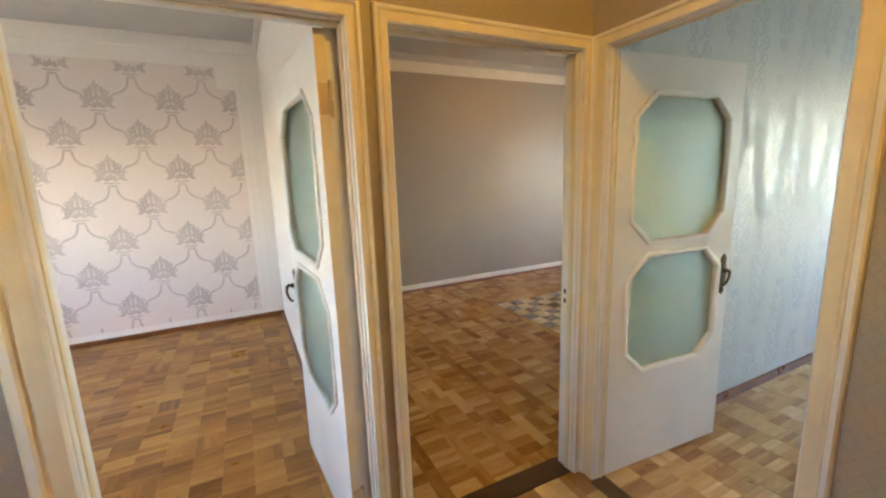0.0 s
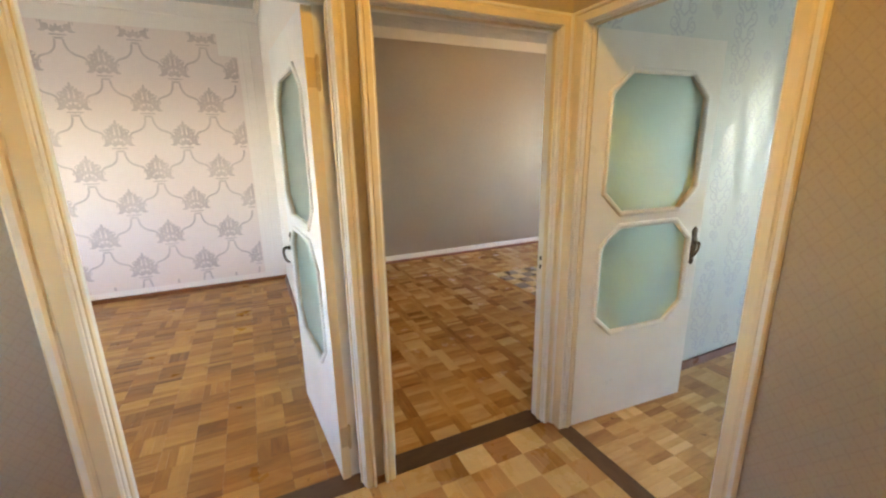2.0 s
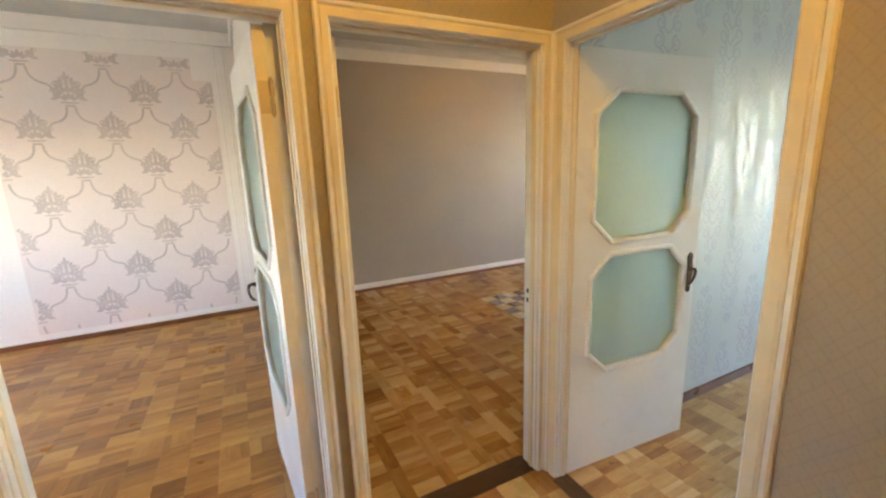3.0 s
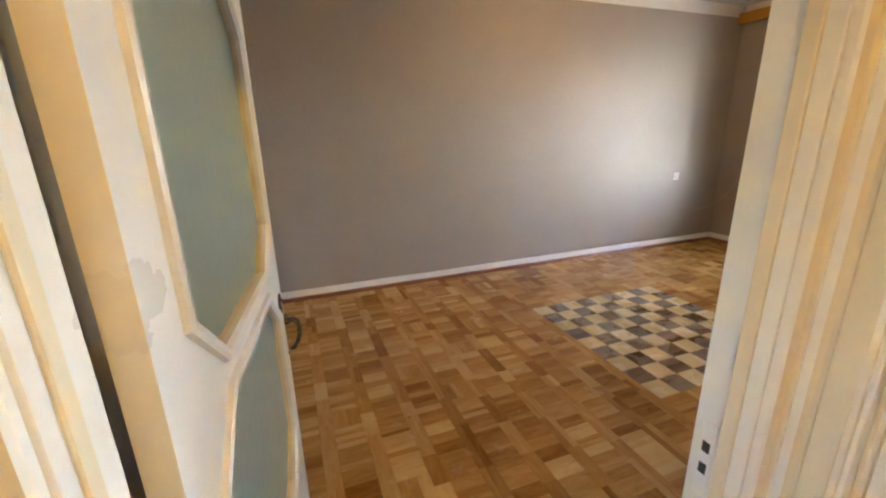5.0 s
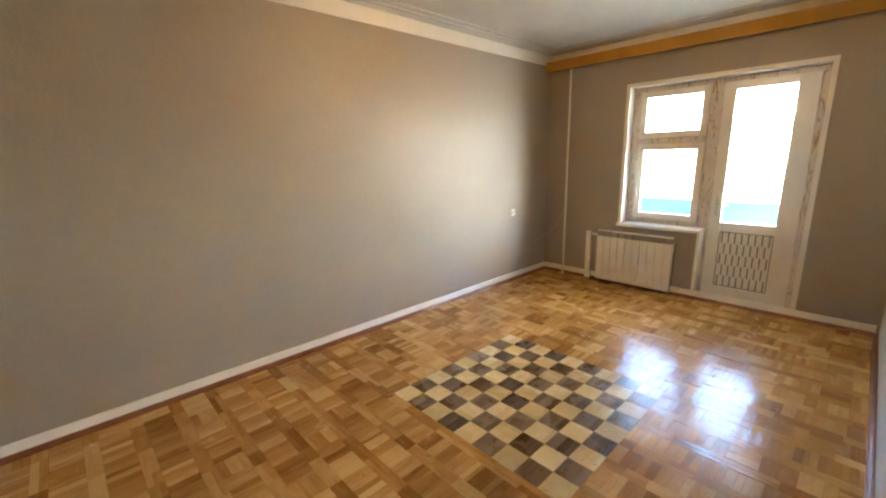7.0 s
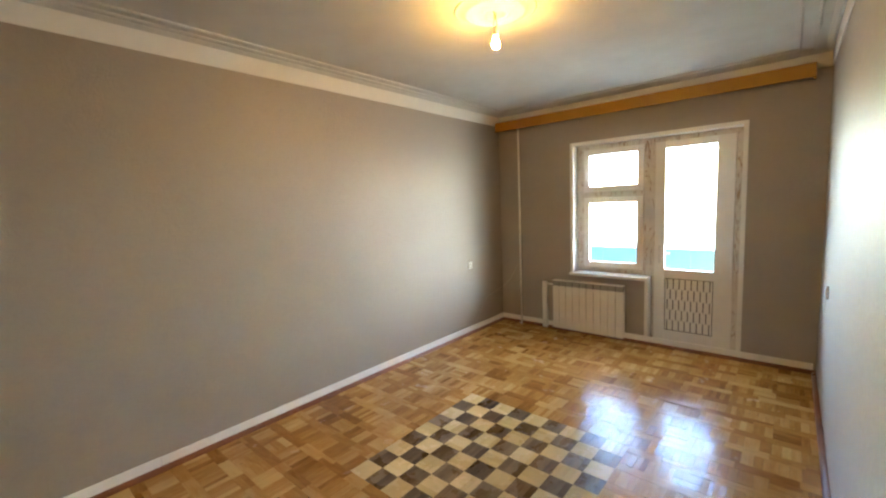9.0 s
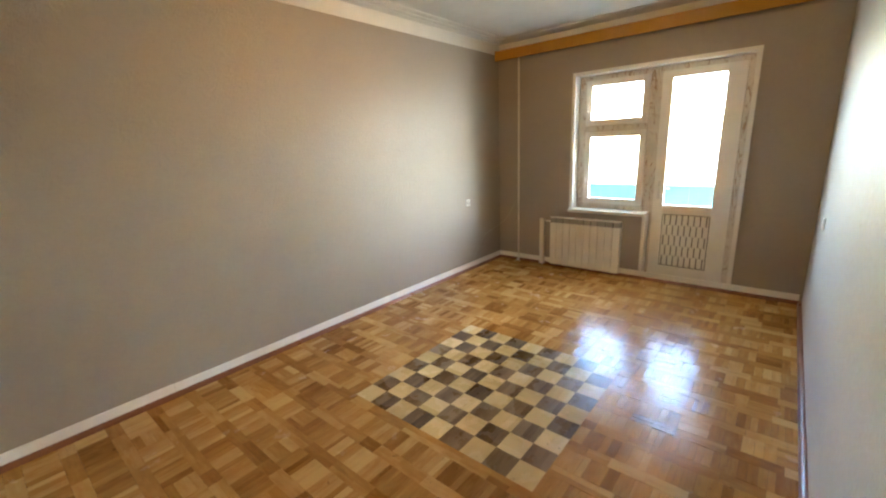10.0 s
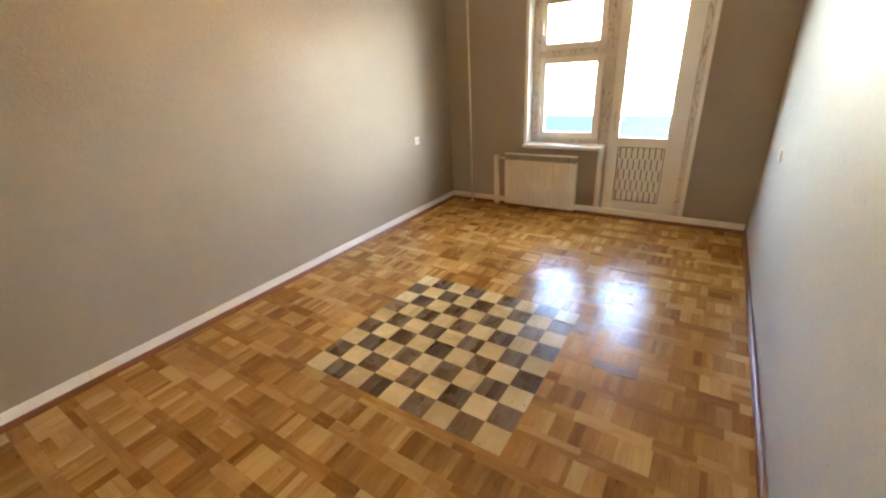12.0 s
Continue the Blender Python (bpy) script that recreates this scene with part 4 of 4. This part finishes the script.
b = [bm.verts.new((x, R1_N - 0.0005, z)) for x, z in pts]
bm.faces.new(a)
for i in range(6):
    bm.faces.new((a[i], a[(i + 1) % 6], b[(i + 1) % 6], b[i]))
bmesh.ops.recalc_face_normals(bm, faces=bm.faces)
panel = tagged(part("wallpaper_panel", bm, PAPERPINK, None), "pinkish white wallpaper panel with grey damask medallions", "wallpaper", kind="structure")


def damask():
    """Staggered medallions joined by waving scrolls, as thin printed shapes."""
    verts, faces = [], []
    y = R1_N - 0.0042
    rng = random.Random(4)

    def inside(x, z):
        return PX0 < x < PX1 and PZ0 < z < PZ1 and not (x > PX1 - NX and z > PZ1 - NZ)

    def poly(ps):
        if all(inside(px, pz) for px, pz in ps):
            i = len(verts)
            verts.extend((px, y - rng.random() * 0.0004, pz) for px, pz in ps)
            faces.append(tuple(range(i, i + len(ps))))

    def leaf(cx, cz, ang, ln, wd):
        ps = []
        for k in range(10):
            t = k * math.tau / 10
            u, w = math.cos(t) * ln / 2 + ln / 2, math.sin(t) * wd / 2 * (1.15 - 0.4 * math.cos(t))
            ps.append((cx + u * math.cos(ang) - w * math.sin(ang), cz + u * math.sin(ang) + w * math.cos(ang)))
        poly(ps)

    def ribbon(fn, n, wd):
        q = [fn(k / n) for k in range(n + 1)]
        for (x0, z0), (x1, z1) in zip(q, q[1:]):
            d = math.hypot(x1 - x0, z1 - z0) or 1
            nx, nz = -(z1 - z0) / d * wd / 2, (x1 - x0) / d * wd / 2
            poly([(x0 + nx, z0 + nz), (x1 + nx, z1 + nz), (x1 - nx, z1 - nz), (x0 - nx, z0 - nz)])

    SX, SZ = 0.553, 0.65
    for row in range(-1, 9):
        for col in range(-2, 6):
            cx = -1.568 + col * SX + (SX / 2 if row % 2 else 0)
            cz = 0.34 + row * SZ / 2
            # the palmette: a pedestal, three fans of rounded leaves and a small crown
            for oz, reach, n, spread, ln, wd in ((-0.100, 0.018, 5, 62, 0.062, 0.026), (-0.062, 0.050, 9, 98, 0.074, 0.028), (-0.012, 0.058, 7, 88, 0.062, 0.027), (0.030, 0.044, 5, 66, 0.054, 0.024), (0.072, 0.012, 3, 36, 0.044, 0.020)):
                for k in range(n):
                    g = radians(spread * (2 * k / (n - 1) - 1))
                    leaf(cx + reach * math.sin(g), cz + oz + reach * 0.6 * math.cos(g), math.pi / 2 - g, ln * (1 - 0.18 * abs(math.sin(g))), wd)
            leaf(cx, cz + 0.095, math.pi / 2, 0.05, 0.020)
            for s in (-1, 1):
                poly([(cx, cz - 0.128), (cx + s * 0.062, cz - 0.124), (cx + s * 0.062, cz - 0.113), (cx, cz - 0.113)])
                leaf(cx + s * 0.075, cz - 0.085, radians(90 - s * 98), 0.055, 0.020)
                for t0 in (0.0, 1.0):
                    def hook(t, s=s, t0=t0):
                        g = radians(-60 + 300 * t)
                        return (cx + s * (0.105 - 0.025 * t0 + 0.018 * (1 - 0.5 * t) * math.cos(g)), cz - 0.020 + 0.060 * t0 + 0.018 * (1 - 0.5 * t) * math.sin(g))
                    ribbon(hook, 9, 0.008)

                def wave(t, s=s):
                    return (cx + s * (0.03 + t * (SX / 2 - 0.125) - 0.022 * math.sin(t * math.tau)), cz - 0.155 - 0.255 * t - 0.045 * math.sin(t * math.tau) * t)
                ribbon(wave, 24, 0.018)
            poly([(cx - 0.025, cz - 0.155), (cx + 0.025, cz - 0.155), (cx + 0.04, cz - 0.138), (cx - 0.04, cz - 0.138)])
    ob = link_mesh("damask_print", verts, faces, [PRINT], panel, "grey printed damask medallions and scrolls")
    tagged(ob, kind="stuff")


damask()

def scrolls():
    """Staggered tall motifs of curling scrolls printed in silver on the blue room's north wall."""
    verts, faces = [], []
    rng = random.Random(8)

    def ribbon(fn, n, wd):
        q = [fn(k / n) for k in range(n + 1)]
        y = R3_N - 0.0012 - rng.random() * 0.0006
        i = len(verts)
        for k, (x, z) in enumerate(q):
            (xa, za), (xb, zb) = q[max(k - 1, 0)], q[min(k + 1, n)]
            d = math.hypot(xb - xa, zb - za) or 1
            h = wd / 2 * (1.15 - 0.75 * k / n)
            verts.append((x - (zb - za) / d * h, y, z + (xb - xa) / d * h))
            verts.append((x + (zb - za) / d * h, y, z - (xb - xa) / d * h))
        faces.extend((i + 2 * k, i + 2 * k + 1, i + 2 * k + 3, i + 2 * k + 2) for k in range(n))

    for col in range(15):
        for row in range(-1, 4):
            cx, cz = R3_W + 0.16 + col * 0.26, 0.40 + row * 0.84 + (0.42 if col % 2 else 0.0)
            for j in range(9):
                t = (j + 0.5) / 9
                w = 0.085 * math.sin(math.pi * t) ** 0.8
                for s in (-1, 1):
                    rad = 0.019 + 0.30 * w * rng.uniform(0.8, 1.1)
                    ox, oz = cx + s * w * 0.62, cz + (t - 0.5) * 0.72 + rng.uniform(-0.01, 0.01)
                    if not 0.09 < oz < H - 0.06:
                        continue
                    turn, up = rng.uniform(1.2, 1.7), rng.choice((-1, 1))

                    def curl(u, ox=ox, oz=oz, s=s, rad=rad, turn=turn, up=up):
                        a = math.pi / 2 + s * up * turn * math.tau * u
                        return (ox + s * 0.35 * rad + rad * (1 - 0.8 * u) * math.cos(a), oz + up * rad * (1 - 0.8 * u) * math.sin(a))
                    ribbon(curl, 16, 0.012)

                    def tendril(u, ox=ox, oz=oz, s=s, rad=rad):
                        return (cx + (ox - cx) * u + s * 0.010 * math.sin(u * math.pi), oz - 0.045 * (1 - u) + rad * 0.4 * u)
                    ribbon(tendril, 6, 0.011)
    ob = link_mesh("scroll_print", verts, faces, [SILVERINK], bpy.data.objects["wall_room_south"], "tall scrolled motifs printed in silver")
    tagged(ob, kind="stuff")


scrolls()
# thin white beading right of the panel
for x in (0.150, 0.228):
    tagged(part("trim_%d" % (10 if x < 0.2 else 11), box(x, x + 0.012, R1_N - 0.010, R1_N - 0.0008, 0.10, 2.735, 0.003), WHITEWALL, None), "slim white bead beside the wallpaper panel", "moulding", kind="structure")


# ---- parquet ----
def finger(verts, faces, uvs, tones, tone, x0, x1, y0, y1, along, rng, lift=0.0007, gap=0.0004):
    """One wooden strip: a slightly tilted top and its sides."""
    x0, x1, y0, y1 = x0 + gap, x1 - gap, y0 + gap, y1 - gap
    if x1 - x0 < 0.004 or y1 - y0 < 0.004:
        return
    i = len(verts)
    base = rng.uniform(-lift, lift)
    tx, ty = rng.uniform(-lift, lift), rng.uniform(-lift, lift)
    for x, y, sx, sy in ((x0, y0, -1, -1), (x1, y0, 1, -1), (x1, y1, 1, 1), (x0, y1, -1, 1)):
        verts.append((x, y, base + tx * sx + ty * sy))
    for x, y in ((x0, y0), (x1, y0), (x1, y1), (x0, y1)):
        verts.append((x, y, -0.0055))
    for f in ((0, 1, 2, 3), (0, 4, 5, 1), (1, 5, 6, 2), (2, 6, 7, 3), (3, 7, 4, 0)):
        faces.append(tuple(i + k for k in f))
        for k in f:
            vx, vy, _ = verts[i + k]
            uvs.append((vx, vy) if along == "x" else (vy, vx))
            tones.append((tone, 0.0))


def with_uv(name, verts, faces, uvs, tones, m):
    me = bpy.data.meshes.new(name)
    me.from_pydata(verts, [], faces)
    me.materials.append(m)
    for key, rows in (("UVMap", uvs), ("tone", tones)):
        layer = me.uv_layers.new(name=key)
        layer.data.foreach_set("uv", [c for p in rows for c in p])
    return me


def split(a, b, c, d, along, n, rng):
    """The strips of a block, of slightly uneven widths."""
    cuts = [0.0] + [(k + rng.uniform(-0.22, 0.22)) / n for k in range(1, n)] + [1.0]
    for p, q in zip(cuts, cuts[1:]):
        yield [a, b, c + (d - c) * p, c + (d - c) * q] if along == "x" else [a + (b - a) * p, a + (b - a) * q, c, d]


def block_mesh(name, w, h, n, along, m, seed):
    rng = random.Random(seed)
    v, f, u, t = [], [], [], []
    for q in split(0, w, 0, h, along, n, rng):
        finger(v, f, u, t, 0.0, *q, along, rng)
    return with_uv(name, v, f, u, t, m)


def outside(q, skip):
    """Trim a strip to what lies outside a rectangle."""
    if skip and q[0] < skip[1] and q[1] > skip[0] and q[2] < skip[3] and q[3] > skip[2]:
        best = None
        for cut in range(4):
            p = list(q)
            p[cut] = (skip[1], skip[0], skip[3], skip[2])[cut]
            area = max(p[1] - p[0], 0) * max(p[3] - p[2], 0)
            if best is None or area > best[0]:
                best = (area, p)
        q = best[1]
    return q


def parquet(floor, m, x0, x1, y0, y1, ox, oy, cell, strip, near, skip, seed, limit=290):
    """Columns of blocks whose strips lie crosswise, with (strip > 0) narrow boards between the columns.
    near: blocks in this stretch are parts of their own, the rest one mesh."""
    rng = random.Random(seed)
    kinds, made = {}, 0
    v, f, u, t = [], [], [], []
    step = cell + strip
    for i in range(math.floor((x0 - ox) / step) - 1, math.ceil((x1 - ox) / step) + 1):
        bx = ox + i * step
        runs = [(bx, bx + cell, cell, "x")]
        if strip:
            runs.append((bx + cell, bx + step, cell * 1.6, "y"))
        for a, b, length, along in runs:
            c = oy - cell * 14 + (rng.uniform(-0.3, 0) if along == "y" else 0)
            while c < y1:
                ln = length if along == "x" else length * rng.choice((0.5, 0.75, 1.0, 1.3))
                d = c + ln
                n = rng.choice((2, 3, 3, 4, 5)) if along == "x" else rng.choice((1, 1, 2))
                way = along if rng.random() < 0.88 else "y"
                if d > y0 and b > x0 and a < x1:
                    inside = a >= x0 and b <= x1 and c >= y0 and d <= y1 and outside((a, b, c, d), skip) == (a, b, c, d)
                    if inside and near and near[0] < a and b < near[1] and near[2] < c and d < near[3] and made < limit:
                        key = (round(b - a, 4), round(d - c, 4), way, n, rng.randrange(6))
                        if key not in kinds:
                            kinds[key] = block_mesh("parquet_block", b - a, d - c, n, way, m, len(kinds) + seed)
                        o = new("parquet_block", kinds[key])
                        o.parent, o.location = floor, (a, c, 0)
                        made += 1
                    else:
                        tone = rng.random()
                        for q in split(a, b, c, d, way, n, rng):
                            q = outside([max(q[0], x0), min(q[1], x1), max(q[2], y0), min(q[3], y1)], skip)
                            finger(v, f, u, t, tone, *q, way, rng)
                c = d
    o = new("parquet_strips", with_uv("parquet_strips", v, f, u, t, m))
    o.parent = floor
    tagged(o, "short oak parquet strips laid in blocks", kind="stuff")


CX0, CX1, CY0, CY1 = 2.566, 3.895, 2.505, 3.834
CELL = (CX1 - CX0) / 9
parquet(FLOORS["floor"], PARQUET, R2_W, R2_E, ROOM_S + 0.03, R2_N, CX0 - CELL * 1.5 * 8, CY0, CELL, CELL / 2, (1.0, 3.0, 1.65, 4.7), (CX0, CX1, CY0, CY1), 11)
parquet(FLOORS["floor_3"], PARQUET_RED, R1_W, R1_E, ROOM_S + 0.02, R1_N, R1_W, ROOM_S, CELL, 0.0, (-0.9, 0.2, 1.6, 3.2), None, 23, 120)
parquet(FLOORS["floor_4"], PARQUET_PALE, R3_W, R3_E, R3_S, R3_N, R3_W, R3_S + 1.0, CELL, 0.0, None, None, 37)


# hall: light and dark squares
def hall_squares():
    c = 0.149
    rng = random.Random(5)
    v = {0: ([], [], [], []), 1: ([], [], [], [])}
    meshes = {}
    floor = FLOORS["floor_2"]
    made = 0
    for i in range(21):
        for j in range(22):
            a, b = HALL_E - (i + 1) * c, HALL_E - i * c
            d, e = HALL_N - (j + 1) * c, HALL_N - j * c
            k = (i + j) % 2
            al = "x" if rng.random() < 0.5 else "y"
            n = rng.choice((1, 3, 4))
            if a > -0.9 and d > 0.0 and made < 160:
                key = (k, al, n, rng.randrange(4))
                if key not in meshes:
                    meshes[key] = block_mesh("parquet_square", c, c, n, al, HALLTONE[k], len(meshes) + 70)
                o = new("parquet_square", meshes[key])
                o.parent, o.location = floor, (a, d, 0)
                made += 1
                continue
            V, F, U, T = v[k]
            tone = rng.random()
            for s in range(n):
                q = (a, b, d + c * s / n, d + c * (s + 1) / n) if al == "x" else (a + c * s / n, a + c * (s + 1) / n, d, e)
                finger(V, F, U, T, tone, max(q[0], HALL_W), q[1], max(q[2], HALL_S), q[3], al, rng)
    for k in (0, 1):
        o = new("parquet_strips", with_uv("parquet_strips", *v[k], HALLTONE[k]))
        o.parent = floor
        tagged(o, "parquet squares of the hall floor", kind="stuff")


HALLTONE = (wood("hall_square_brown", (0.24, 0.10, 0.026), (0.40, 0.20, 0.058), (0.54, 0.30, 0.10), 0.26, 1.0, 0.3),
            wood("hall_square_light", (0.44, 0.25, 0.08), (0.62, 0.39, 0.145), (0.72, 0.50, 0.22), 0.26, 0.8, 0.3))
hall_squares()

# chessboard inlay
inl = {}
for i in range(9):
    for j in range(9):
        k = (i + j) % 2
        key = (k, (i * 7 + j * 3) % 6)
        c = CELL
        if key not in inl:
            inl[key] = block_mesh("inlay_square", c, c, (1, 3, 4, 4, 3, 5)[key[1]], "x" if key[1] != 4 else "y", INLAY_D if k else INLAY_L, 300 + key[1] * 2 + k)
        o = new("inlay_square", inl[key])
        o.parent, o.location = FLOORS["floor"], (CX0 + i * c, CY0 + j * c, 0)
